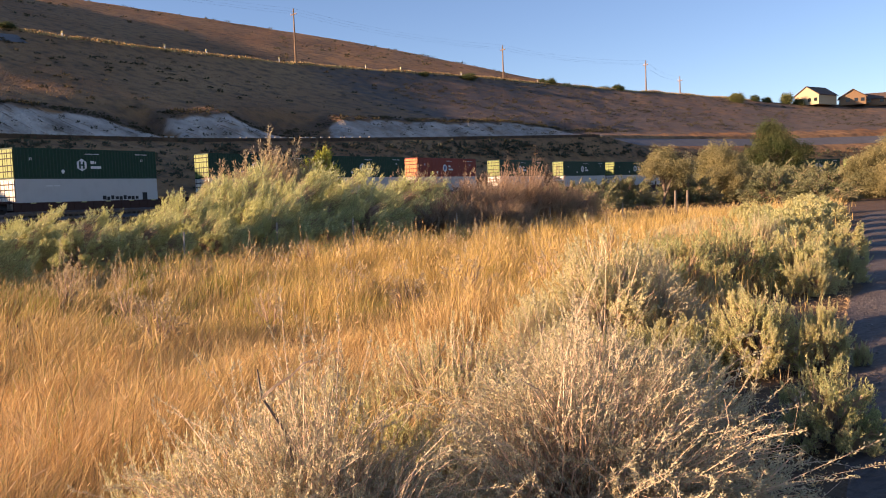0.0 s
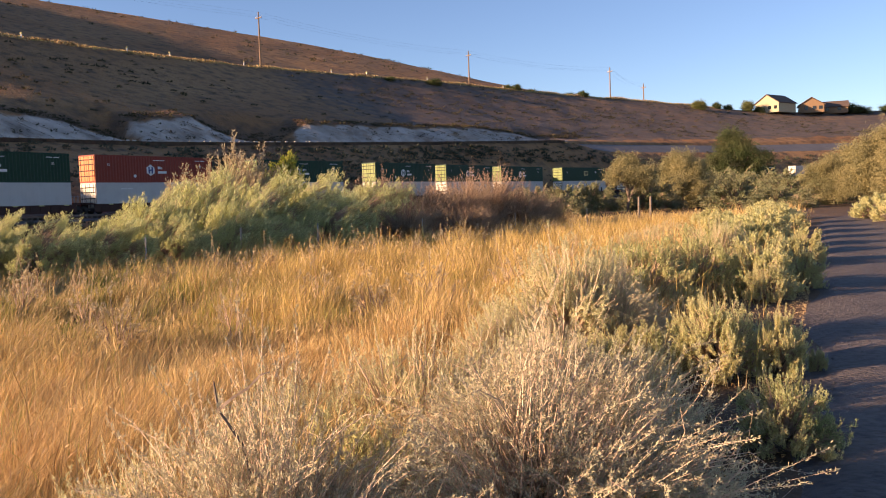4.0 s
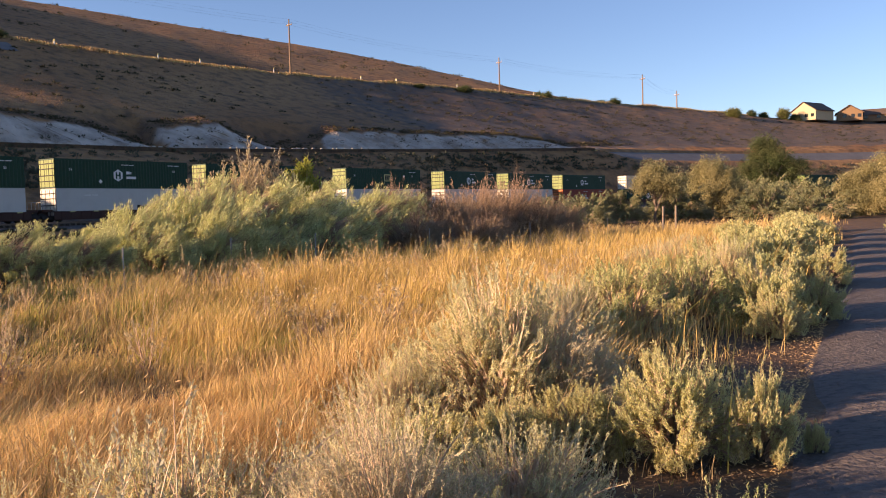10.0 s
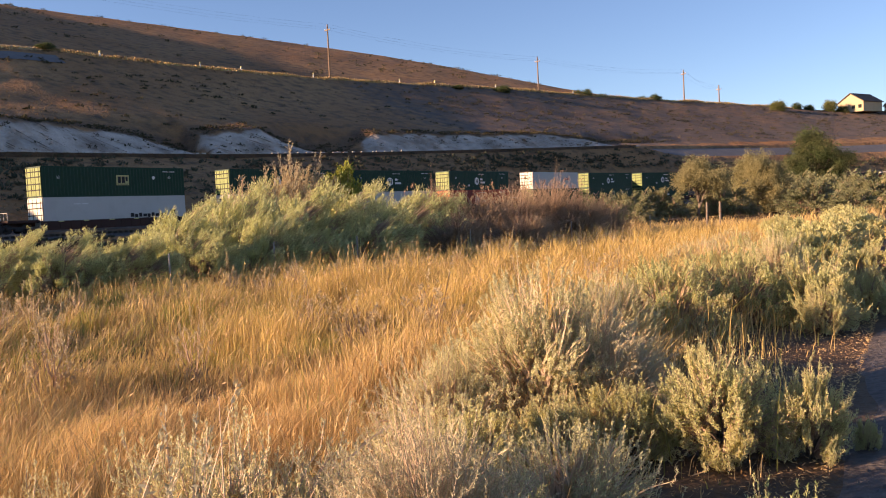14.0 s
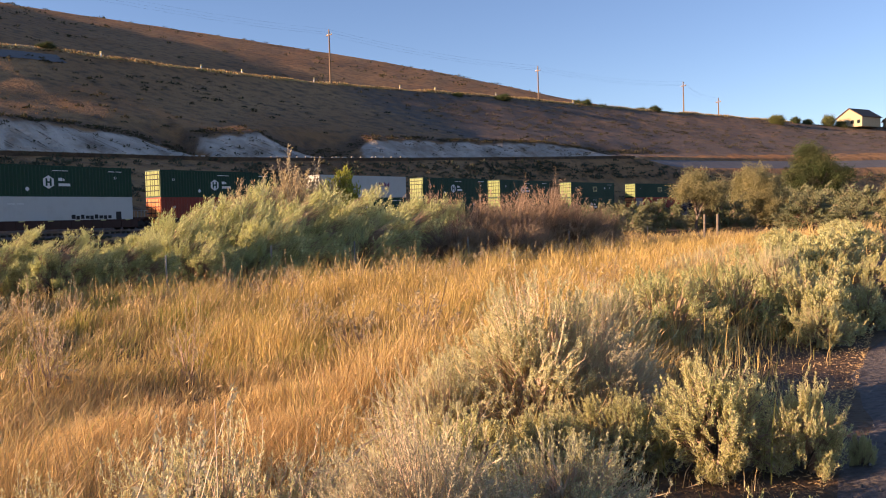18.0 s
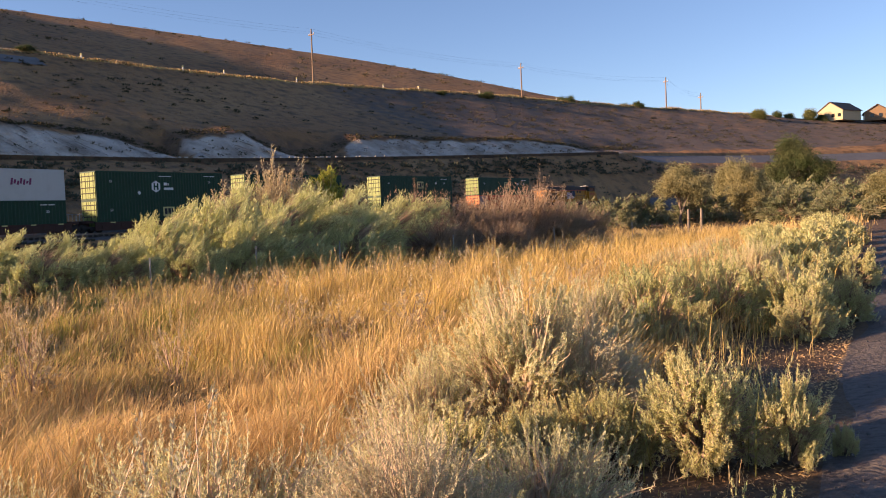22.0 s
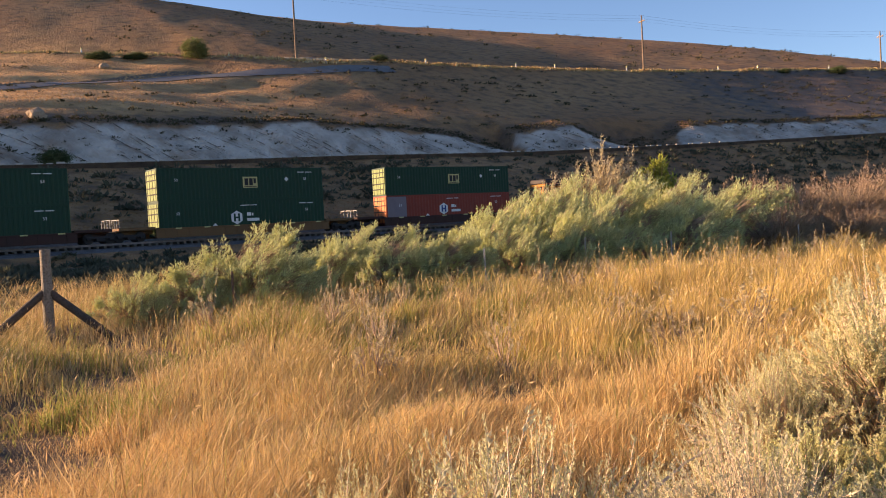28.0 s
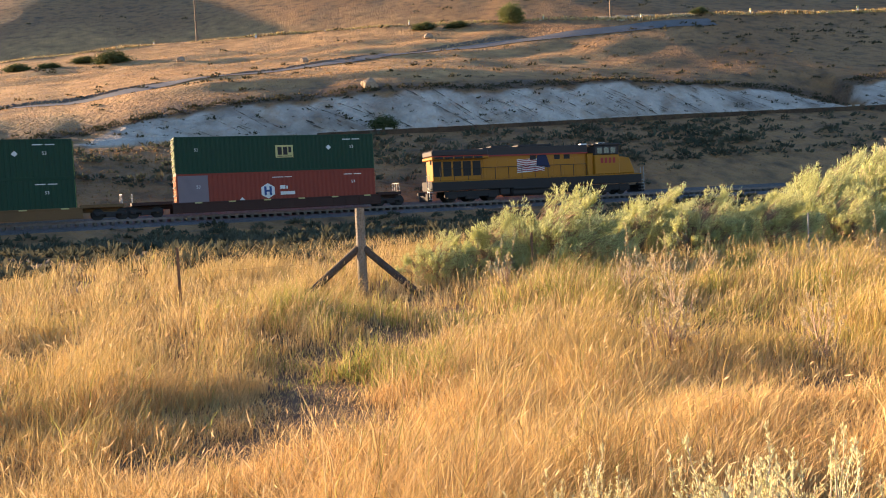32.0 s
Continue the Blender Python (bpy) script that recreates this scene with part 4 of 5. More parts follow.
    tagged(new(name, np_mesh(name, vv, f, [mat])), label, "scrub", kind="stuff")


def patchy(u, v):
    return 0.12 + 0.6 * step(u, -20, 90) * step(np.sin(u * 0.05 + v * 0.03) * np.sin(v * 0.09 + 1) + 0.4 * np.sin(u * 0.21), -0.1, 0.7)


scrub("hill_scrub", "dark low sagebrush dotted over the hillside", 3400, (-140, 330), (44, 94), 0.9, M_SCRUB, 71, 22, lambda u, v: patchy(u, v) * (1 - 0.55 * step(u, 95, 140)), 0.4)
scrub("ridge_scrub", "dark low sagebrush dotted over the upper hill", 3600, (-140, 330), (106, 250), 1.3, M_SCRUB, 72, 12, patchy, 0.45)
scrub("talus_scrub", "dark sagebrush thick on the grey talus slope", 2400, (140, 330), (44, 99), 0.75, M_SCRUB, 79, 18, lambda u, v: step(u, 135, 185) * (0.4 + 0.6 * step(np.sin(u * 0.11 + v * 0.09) + np.sin(v * 0.2), -0.6, 0.8)), 0.45)
scrub("roadside_scrub", "dense dark green scrub below the lower road", 5200, (-60, 330), (11, 26.5), 1.15, M_SHADYSCRUB, 73, 22, lambda u, v: (0.25 + 0.75 * step(np.sin(u * 0.045 + 0.6) + 0.4 * np.sin(u * 0.13), -0.5, 0.6) * step(u, 30, 60)) * (1 - 0.93 * step(u, 128, 150) * (1 - step(v, 20.5, 23))))
scrub("bank_scrub", "grey scrub on the slope behind the railway", 2600, (-80, 260), (5, 29), 1.0, M_SHADYSCRUB, 74, 20, patchy)
scrub("trackside_scrub", "grey-green scrub in the shade beside the railway", 5200, (-60, 200), (-43, -5.5), 0.75, M_SHADYSCRUB, 75, 40)
scrub("cut_scrub", "small dark shrubs on the white cut", 420, (-5, 200), (36.5, 42.5), 0.7, M_SCRUB, 76, 14, lambda u, v: 0.75 + 0 * u)
# brush in the dark scrub colour, to draw the brink's shadow line
scrub("rim_scrub", "brush along the cut's rim, dark for its shadow line", 1500, (-20, 215), (42.6, 46), 0.7, M_SCRUB, 77, 14)


def road_verge():
    """Pale standing grass along both brinks of the upper road."""
    g = np.random.default_rng(78)
    n = 15000
    u = g.uniform(-60, 300, n)
    v = np.interp(u, *VR_U) + np.where(g.uniform(size=n) < 0.7, -5.6, 4.2) + g.normal(size=n) * 0.5
    x, y = from_uv(u, v)
    H = g.uniform(0.5, 1.1, n) * (0.75 + 0.35 * np.sin(u * 0.35) * np.sin(u * 0.11 + 1))
    w, f = blades(np.stack([x, y, land(x, y) - 0.1], 1), H, g.uniform(0.15, 0.35, n), g.normal(size=(n, 2)) * 0.4, g)
    tagged(new("verge_grass", np_mesh("verge_grass", w, f, [M_GOLD])), "pale dry grass along the upper road", "grass", kind="stuff")


road_verge()


def hill_grass(name, label, n, us, vs, seed, height=0.5):
    """Thin cured grass that clothes the slopes."""
    g = np.random.default_rng(seed)
    u, v = g.uniform(*us, n), g.uniform(*vs, n)
    vr = np.interp(u, *VR_U)
    ok = ~((v > 27.5) & (v < 43.5)) & ((v < vr - 6) | (v > vr + 5)) & (g.uniform(size=n) < 0.35 + 0.65 * step(np.sin(u * 0.09 + 1.7 * np.sin(v * 0.06)) + 0.7 * np.sin(v * 0.21 + u * 0.03), -0.6, 0.8)) & (g.uniform(size=n) > 0.88 * step(u, 120, 165))
    u, v = u[ok], v[ok]
    m = len(u)
    x, y = from_uv(u, v)
    w, f = blades(np.stack([x, y, land(x, y) - 0.05], 1), height * g.uniform(0.4, 1.1, m), g.uniform(0.07, 0.15, m), g.normal(size=(m, 2)) * 0.5 + np.array([0.2, 0.1]), g)
    tagged(new(name, np_mesh(name, w, f, [M_HILLGRASS])), label, "grass", kind="stuff")


hill_grass("bank_grass", "brown dry grass on the bank behind the railway", 13000, (-70, 62), (6, 28), 91, 0.3)
hill_grass("hill_grass", "cured golden grass over the hillside", 135000, (-70, 270), (43, 250), 92, 0.3)


def blob(x, y, spots):
    return np.max([np.exp(-(((x - a) / w) ** 2 + ((y - b) / h) ** 2)) for a, b, w, h in spots], 0)


HOLLOWS = [(-7.1, 7.5, 0.75, 0.7), (-5.5, 6.4, 0.6, 0.6), (-6.3, 7.0, 0.7, 0.6), (-8.1, 7.7, 0.6, 0.5), (-8.4, 8.9, 0.5, 0.4), (-6.0, 5.2, 0.5, 0.2), (-10.1, 12.4, 1.4, 0.68), (-1.85, 13.8, 0.9, 0.85), (-4.9, 12.9, 0.9, 0.51), (-2.85, 10.0, 0.35, 0.5),
           (-5.3, 12.2, 0.6, 0.51), (-4.1, 12.3, 0.9, 0.51), (-7.0, 12.2, 1.2, 0.51), (-2.4, 8.5, 0.5, 0.3), (-3.2, 6.9, 0.5, 0.3), (-1.0, 8.6, 0.3, 0.4), (-0.6, 12.6, 0.8, 0.59), (-9.5, 10.6, 1.0, 0.3), (-1.5, 6.4, 0.4, 0.3), (1.0, 5.9, 0.6, 0.5)]


def grass(name, label, mat, n, azimuth, reach, power, height, width, seed, keep=None, lean=(0.24, 0.08), loose=0.3, heads=0.0):
    """Grass strewn over the field, thicker where it is nearer the track."""
    g = np.random.default_rng(seed)
    a, r = np.radians(g.uniform(*azimuth, n)), reach[0] + (reach[1] - reach[0]) * g.uniform(0, 1, n) ** power
    tuft = g.integers(0, max(1, n // 22), n)
    ca, cr = a[tuft], r[tuft]
    x, y = 0.1 - np.sin(ca) * cr, 1.4 + np.cos(ca) * cr
    sp = 0.045 + 0.006 * cr
    stand = (g.uniform(0.45, 1.12, n) ** 0.8)[tuft]
    sway = (g.normal(size=(n, 2)) * 0.30)[tuft]
    x, y = x + g.normal(size=n) * sp, y + g.normal(size=n) * sp
    away = -((x - EDGE_P[0]) * EDGE_D[1] - (y - EDGE_P[1]) * EDGE_D[0])
    ok = (away > 0.35 + 0.4 * g.uniform(size=n)) & (to_uv(x, y)[1] < -39 + 25 * step(to_uv(x, y)[0], 15, 60) + 2.5 * g.normal(size=n))
    if keep is not None:
        ok &= g.uniform(size=n) < keep(x, y, away) * (1 - 0.6 * blob(x, y, HOLLOWS))
    x, y, cr, stand, sway = x[ok], y[ok], cr[ok], stand[ok], sway[ok]
    m = len(x)
    swell = 0.82 + 0.42 * np.sin(x * 1.1 + 2) * np.sin(y * 0.8 + 0.4 * np.sin(x)) + 0.34 * np.sin(x * 2.7 + y * 1.9) * np.sin(y * 2.1 - x) - 0.95 * blob(x, y, HOLLOWS)
    H = height * g.uniform(0.55, 1.15, m) * stand * np.clip(swell, 0.16, 1.3)
    W = width * (1 + cr * 0.24) * g.uniform(0.5, 1.3, m)
    L = np.array(lean) + sway + g.normal(size=(m, 2)) * loose
    v, f = blades(np.stack([x, y, land(x, y) - 0.02], 1), H, W, L, g)
    tagged(new(name, np_mesh(name, v, f, [mat])), label, "grass", kind="stuff")
    if heads:
        k = np.flatnonzero((g.uniform(size=m) < heads) & (H > 0.6 * height) & (cr < 24))
        B = np.concatenate([L[k], np.zeros((len(k), 1))], 1)
        P = np.stack([x[k], y[k], land(x[k], y[k]) - 0.02], 1) + np.array([0, 0, 1.0]) * (H[k] * 0.88)[:, None] + B * (H[k] * 0.80)[:, None]
        D = unit(B + np.array([0.15, 0.03, 0.75]) + g.normal(size=P.shape) * 0.22)
        v, f = leaves(P, D, g.uniform(0.05, 0.11, len(k)), (0.005 + 0.0006 * cr[k]) * g.uniform(0.7, 1.3, len(k)), g)
        tagged(new("seed_heads", np_mesh("seed_heads", v, f, [M_SEED])), "pale and russet seed heads on dry grass stalks", "grass", kind="stuff")


RUSTY = [(-1.6, 7.5, 1.6, 1.6), (-3.5, 8.5, 2.2, 2.0), (-4.6, 6.5, 1.8, 1.8), (-6.5, 6.8, 2.4, 2.0), (-2.6, 10.0, 1.2, 1.0), (0.6, 6.4, 1.2, 0.8), (-3.2, 5.2, 1.3, 1.2)]
STALKS = [(0.6, 15.5, 2.0, 4.0), (-1.8, 17.0, 2.6, 4.0), (3.5, 27.0, 3.0, 7.0), (-3.0, 21.0, 3.0, 4.0), (8.0, 40.0, 4.0, 8.0), (0.5, 30.0, 3.0, 5.0)]
GREENY = [(-5.0, 13.4, 3.0, 1.2), (-2.5, 12.6, 2.5, 1.0), (-10.1, 11.8, 2.2, 1.2), (0.2, 14.5, 1.2, 2.0), (-11.6, 10.8, 2.0, 0.9), (-5.5, 17.5, 2.0, 1.0), (-7.6, 8.4, 1.2, 0.7), (-8.0, 13.5, 2.5, 0.9), (-9.5, 16.5, 2.5, 1.3), (-7.5, 21, 2.0, 2.0), (-5.0, 26, 2.0, 2.5), (-2.0, 32, 2.5, 3.0), (-4.0, 14.8, 2.0, 1.0)]
grass("golden_grass", "tall golden dry grass bending in the wind", M_GOLD, 330000, (-30, 80), (2.4, 62), 1.7, 0.68, 0.0028, 81, lambda x, y, w: np.clip(1 - 0.8 * blob(x, y, RUSTY), 0, 1) * step(w, 0.8, 3.0) * 0.95 + 0.02, (0.20, 0.07), 0.22, 0.16)
grass("rusty_grass", "fine rust-orange cheatgrass in soft drifts", M_RUST, 310000, (-5, 80), (2.4, 15), 1.2, 0.42, 0.0027, 82, lambda x, y, w: np.clip(blob(x, y, RUSTY) * 1.2, 0.10, 1) * step(w, 0.3, 1.5), (0.24, 0.08), 0.45)
grass("golden_stalks", "taller bright golden stalks in the middle of the field", M_REED, 240000, (-25, 60), (7, 45), 1.3, 0.92, 0.0022, 85, lambda x, y, w: np.clip(blob(x, y, STALKS) * 1.2, 0, 1), (0.10, 0.04), 0.16, 0.2)
grass("green_grass", "green-yellow grass in the damp hollow of the field", M_GREEN, 200000, (-20, 80), (4, 40), 1.3, 0.62, 0.0032, 83, lambda x, y, w: np.clip(blob(x, y, GREENY) * 1.1, 0.05, 1))
grass("verge_grass", "short dry grass under the sagebrush", M_GOLD, 36000, (-35, 60), (1.6, 30), 1.4, 0.20, 0.003, 84, lambda x, y, w: 1 - 0.8 * step(w, 1.0, 4.0))


weed = shrub("dry_weed", "wiry brown dry weed with curled seed stems", "weed", 0.34, 0.85, 95, M_TANLEAF, 46, 26, 0.035, 0.016, twig=0.0028, lumps=0.2, cover=0.35, wobble=0.35, spread=1.2, twig_mat=M_TWIG, clumps=9, tight=0.2, fork=0.45)
g_weed = np.random.default_rng(96)
WEED_SPOTS = [(-8.9 + 0.62 * k + g_weed.uniform(-0.25, 0.25), 16.6 + 1.05 * k + g_weed.uniform(-0.5, 0.5)) for k in range(24)] + [(-1.8, 12.4), (-0.9, 13.1), (-3.6, 11.4), (0.4, 14.8), (-6.2, 13.0), (-7.7, 14.1), (1.6, 17.6), (-2.9, 14.3), (2.4, 20.4), (-10.6, 14.4), (-4.7, 10.2), (3.2, 24.0)]
planted(weed, "dry weeds", [(x, y, float(g_weed.uniform(0, 360)), float(g_weed.uniform(0.7, 1.25)), float(g_weed.uniform(0.75, 1.15))) for x, y in WEED_SPOTS])


def leaf_litter():
    """Dry leaves and broken twigs on the bare soil under the sagebrush."""
    g = np.random.default_rng(97)
    n = 16000
    s, w = g.uniform(-6.5, 16, n), -0.12 - g.uniform(0, 1, n) ** 2 * 2.6
    p = EDGE_P + EDGE_D * s[:, None] + np.array([EDGE_D[1], -EDGE_D[0]]) * w[:, None]
    P = np.stack([p[:, 0], p[:, 1], land(p[:, 0], p[:, 1]) + g.uniform(0.002, 0.03, n)], 1)
    D = unit(np.concatenate([g.normal(size=(n, 2)), g.uniform(-0.05, 0.5, (n, 1))], 1))
    v, f = leaves(P, D, g.uniform(0.012, 0.04, n), g.uniform(0.003, 0.009, n), g)
    tagged(new("leaf_litter", np_mesh("leaf_litter", v, f, [M_RUST])), "rust-brown dry leaves and twigs under the sagebrush", "litter", kind="stuff")


leaf_litter()


def dead_stick():
    """A dark crooked stick that stands out of the dried sagebrush."""
    ob = tagged(new("dead_branch"), "dark crooked dead branch among dry sagebrush", "branch")
    main = np.array([[(-1.41, 2.72, 0.45), (-1.43, 2.69, 0.62), (-1.45, 2.66, 0.75), (-1.51, 2.64, 0.86), (-1.52, 2.64, 0.95)]])
    side = np.array([[(-1.51, 2.64, 0.86), (-1.46, 2.63, 0.90), (-1.41, 2.62, 0.93), (-1.37, 2.61, 0.97), (-1.34, 2.61, 0.98)]])
    for path, r in ((main, 0.0065), (side, 0.0045)):
        v, f = tubes(path, np.array([[1.4, 1.2, 1.0, 0.8, 0.4]]) * r)
        part("stem" if r > 0.005 else "twig", np_mesh("stem", v, f, [M_BARK]), ob)


dead_stick()


# ---- train ----
SPEED, GAP_END = 12.2, 32.0
CL, CW, CH = 16.15, 2.59, 2.9
FLOOR = 0.35


def corrugated(name, mat, length=CL, pitch=0.36, depth=0.04):
    """A container's box with ribbed sides, standing on z = 0, centred in x and y."""
    n = int(length / pitch)
    xs, ys = [], []
    for i in range(n):
        x0 = -length / 2 + i * length / n
        p = length / n
        xs += [x0, x0 + 0.35 * p, x0 + 0.5 * p, x0 + 0.85 * p]
        ys += [0, 0, -depth, -depth]
    xs.append(length / 2)
    ys.append(0)
    ring = [(x, CW / 2 + y) for x, y in zip(xs, ys)] + [(x, -CW / 2 - y) for x, y in reversed(list(zip(xs, ys)))]

    def build(bm):
        lo = [bm.verts.new((x, y, 0.12)) for x, y in ring]
        hi = [bm.verts.new((x, y, CH - 0.1)) for x, y in ring]
        for i in range(len(ring)):
            j = (i + 1) % len(ring)
            bm.faces.new((lo[j], lo[i], hi[i], hi[j]))
        bm.faces.new(hi[::-1])
        bm.faces.new(lo)
        for z0, z1 in ((0, 0.14), (CH - 0.12, CH)):
            box(bm, -length / 2, length / 2, -CW / 2 - 0.004, CW / 2 + 0.004, z0, z1, 0.015)
        for x in (-length / 2, length / 2 - 0.12):
            for y in (-CW / 2 - 0.003, CW / 2 - 0.117):
                box(bm, x, x + 0.12, y, y + 0.12, 0, CH - 0.002)
        bmesh.ops.recalc_face_normals(bm, faces=bm.faces)

    return bm_mesh(name, build, mat)


BODY = {"green": corrugated("container_body", M_CGREEN), "red": corrugated("container_body", M_CRED), "white": corrugated("container_body", M_CWHITE, pitch=1.2, depth=0.012)}
DOORS = {"green": M_GEND, "red": M_REND, "white": M_WEND}
DOOR = {k: box_mesh("door", m, (0.002, 0.05, -1.2, -0.02, 0.16, CH - 0.14), (0.002, 0.05, 0.02, 1.2, 0.16, CH - 0.14), bevel=0.01) for k, m in DOORS.items()}
RODS = box_mesh("lock_rod", M_DARK, (0.05, 0.08, -0.02, 0.02, 0.16, CH - 0.14), bevel=0.006)
LATCH = box_mesh("latch_bar", M_DARK, (0.05, 0.085, -1.15, 1.15, -0.05, 0.05), bevel=0.01)


def flat(name, mat, shapes, thick=0.012):
    """Flat shapes, each a list of (x, z) corners, standing proud of the +y side."""
    def build(bm):
        for s in shapes:
            f = bm.faces.new([bm.verts.new((-x, 0, z)) for x, z in s])
            r = bmesh.ops.extrude_face_region(bm, geom=[f])
            bmesh.ops.translate(bm, vec=(0, thick, 0), verts=[v for v in r["geom"] if isinstance(v, bmesh.types.BMVert)])
        bmesh.ops.recalc_face_normals(bm, faces=bm.faces)
    return bm_mesh(name, build, mat)


def rect(x0, x1, z0, z1):
    return [(x0, z0), (x1, z0), (x1, z1), (x0, z1)]


def hexagon(r, cx=0.0, cz=0.0):
    return [(cx + r * math.sin(i * math.pi / 3), cz + r * math.cos(i * math.pi / 3)) for i in range(6)]


def bars(mat, shapes):
    """Lettering as separate bars, a mesh each."""
    return [flat("name_bar", mat, [k]) for k in shapes]


EMBLEM = flat("emblem", M_WHITE, [hexagon(0.62)])
EMBLEM_MARK = {k: flat("emblem_mark", m, [rect(-0.30, -0.12, -0.36, 0.36), rect(0.12, 0.30, -0.36, 0.36), rect(-0.12, 0.12, -0.08, 0.08)]) for k, m in (("green", M_CGREEN), ("red", M_BLUE))}
NAME_BARS = bars(M_WHITE, [rect(0, 0.42, 0.12, 0.42), rect(0.5, 0.62, 0.12, 0.36), rect(0, 1.2, -0.36, -0.1)])
SMALL_BARS = flat("number_bars", M_WHITE, [rect(0, 0.7, 0, 0.07), rect(0.85, 1.5, 0, 0.07)])
DIAMOND = flat("diamond_mark", M_WHITE, [[(0, -0.22), (0.22, 0), (0, 0.22), (-0.22, 0)]])
PLATE = flat("sign_plate", M_CTOP, [rect(-0.72, 0.72, -0.5, 0.5)])
PLATE_MARK = flat("sign_mark", M_DARK, [rect(-0.62, 0.62, -0.42, -0.36), rect(-0.55, -0.20, -0.28, 0.36), rect(-0.10, 0.26, -0.28, 0.36), rect(0.34, 0.58, -0.10, 0.36)])
LONG_BARS = bars(M_DARK, [rect(0.5 * i, 0.5 * i + (0.36 if i % 3 else 0.42), -0.22 if i in (1, 4, 7) else -0.16, 0.24 if i in (0, 2, 5) else 0.14) for i in range(9)] + [rect(4.9, 5.5, -0.45, 0.5)])
SLANT_BARS = bars(M_MARKG, [[(0.46 * i + 0.1, -0.25), (0.46 * i + 0.36, -0.25), (0.46 * i + 0.44, 0.25 if i else 0.4), (0.46 * i + 0.18, 0.25 if i else 0.4)] for i in range(6)] + [rect(0, 0.7, 0.3, 0.42)])
SCRIPT = bars(M_PURPLE, [[(0.3 * i, -0.3 + 0.1 * (i % 2)), (0.3 * i + 0.2, -0.3 + 0.1 * (i % 2)), (0.3 * i + 0.3, 0.3 - 0.12 * (i % 3)), (0.3 * i + 0.1, 0.3 - 0.12 * (i % 3))] for i in range(7)])
THIN = flat("caption_bar", M_WHITE, [rect(0, 0.9, 0, 0.06), rect(1.0, 1.6, 0, 0.06)])


def lettering(text, size, mat):
    cu = bpy.data.curves.new("lettering", "FONT")
    cu.body, cu.size, cu.extrude = text, size, 0.006
    tmp = new("lettering", cu)
    me = bpy.data.meshes.new_from_object(tmp)
    bpy.data.objects.remove(tmp)
    me.materials.clear()
    me.materials.append(mat)
    return me


FIFTY_THREE = lettering("53", 0.34, M_WHITE)
READ = pose(0, 0, 0, 90, 0, 180)
KEYED = []


def container(colour, marks, label, group="double-stacked containers"):
    ob = tagged(new("shipping_container"), label, "container", group)
    body = part("body", BODY[colour], ob)
    y = CW / 2 + 0.006

    def mark(me, x, z, label=""):
        for one in me if isinstance(me, list) else [me]:
            part(one.name.split(".")[0], one, ob, label, pose(x, y, z))

    for end, turn in ((CL / 2, 0), (-CL / 2, 180)):
        d = part("door", DOOR[colour], ob, "lit end doors with lock rods" if turn == 0 else "", pose(end, 0, 0, 0, 0, turn))
        for k in (-0.95, -0.35, 0.35, 0.95):
            part("lock_rod", RODS, d, m=pose(0, k, 0))
        for z in (0.7, 1.25, 1.9, 2.4):
            part("latch_bar", LATCH, d, m=pose(0, 0, z))
    if colour != "white":
        for x in (6.6, -6.0):
            part("number_mark", FIFTY_THREE, ob, "white painted 53", pose(x, y, 1.75) @ READ)
        mark(SMALL_BARS, -5.4, 2.45)
        mark(DIAMOND, -4.2 if "plate" in marks else 3.1, 1.85 if "plate" in marks else 0.7)
    if "emblem" in marks:
        part("emblem", EMBLEM, ob, "white hexagon emblem", pose(1.0, y, 1.35))
        part("emblem_mark", EMBLEM_MARK["red" if colour == "red" else "green"], ob, "", pose(1.0, y + 0.008, 1.35))
        mark(NAME_BARS, 0.0, 1.35, "white lettering bar")
        mark(THIN, 0.6, 2.4)
    if "plate" in marks:
        mark(PLATE, -0.5, 1.6, "cream sign plate")
        part("sign_mark", PLATE_MARK, ob, "", pose(-0.5, y + 0.008, 1.6))
    if "long" in marks:
        mark(LONG_BARS, -1.2, 0.95, "black lettering bar")
        mark(SMALL_BARS, 5.0, 2.2)
    if "slant" in marks:
        mark(SLANT_BARS, 2.3, 1.2, "green slanted lettering bar")
    if "script" in marks:
        mark(SCRIPT, -2.6, 1.75, "maroon slanted lettering bar")
    if "grey" in marks:
        part("grey_panel", flat("grey_panel", M_CGREY, [rect(0, 2.3, 0.16, CH - 0.14)], 0.006), ob, "mauve-grey patched side panel", pose(CL / 2 - 0.1, CW / 2 - 0.002, 0))
    return ob


WHEEL = bm_mesh("wheel", lambda bm: (rod(bm, (0, -0.06, 0), (0, 0.06, 0), 0.42, seg=20), rod(bm, (0, -0.09, 0), (0, -0.06, 0), 0.46, seg=20), rod(bm, (0, 0.06, 0), (0, 0.12, 0), 0.12, seg=10)), M_DARK)
TRUCK = bm_mesh("side_frame", lambda bm: (box(bm, -1.15, 1.15, -0.09, 0.09, 0.42, 0.62, 0.03), box(bm, -0.35, 0.35, -0.1, 0.1, 0.2, 0.5, 0.03), box(bm, -1.1, -0.75, -0.1, 0.1, 0.3, 0.56, 0.03), box(bm, 0.75, 1.1, -0.1, 0.1, 0.3, 0.56, 0.03)), M_DARK)


def truck(ob, x, base=0.88, name="truck"):
    for s in (-1, 1):
        f = part("side_frame", TRUCK, ob, "", pose(x, s * 1.0, 0))
        for a in (-base, base):
            part("wheel", WHEEL, f, "", pose(a, -s * 0.25, 0.42, 0, 0, 0 if s > 0 else 180))


REFLECTOR = flat("reflector", M_CTOP, [rect(0, 0.55, 0, 0.10)])


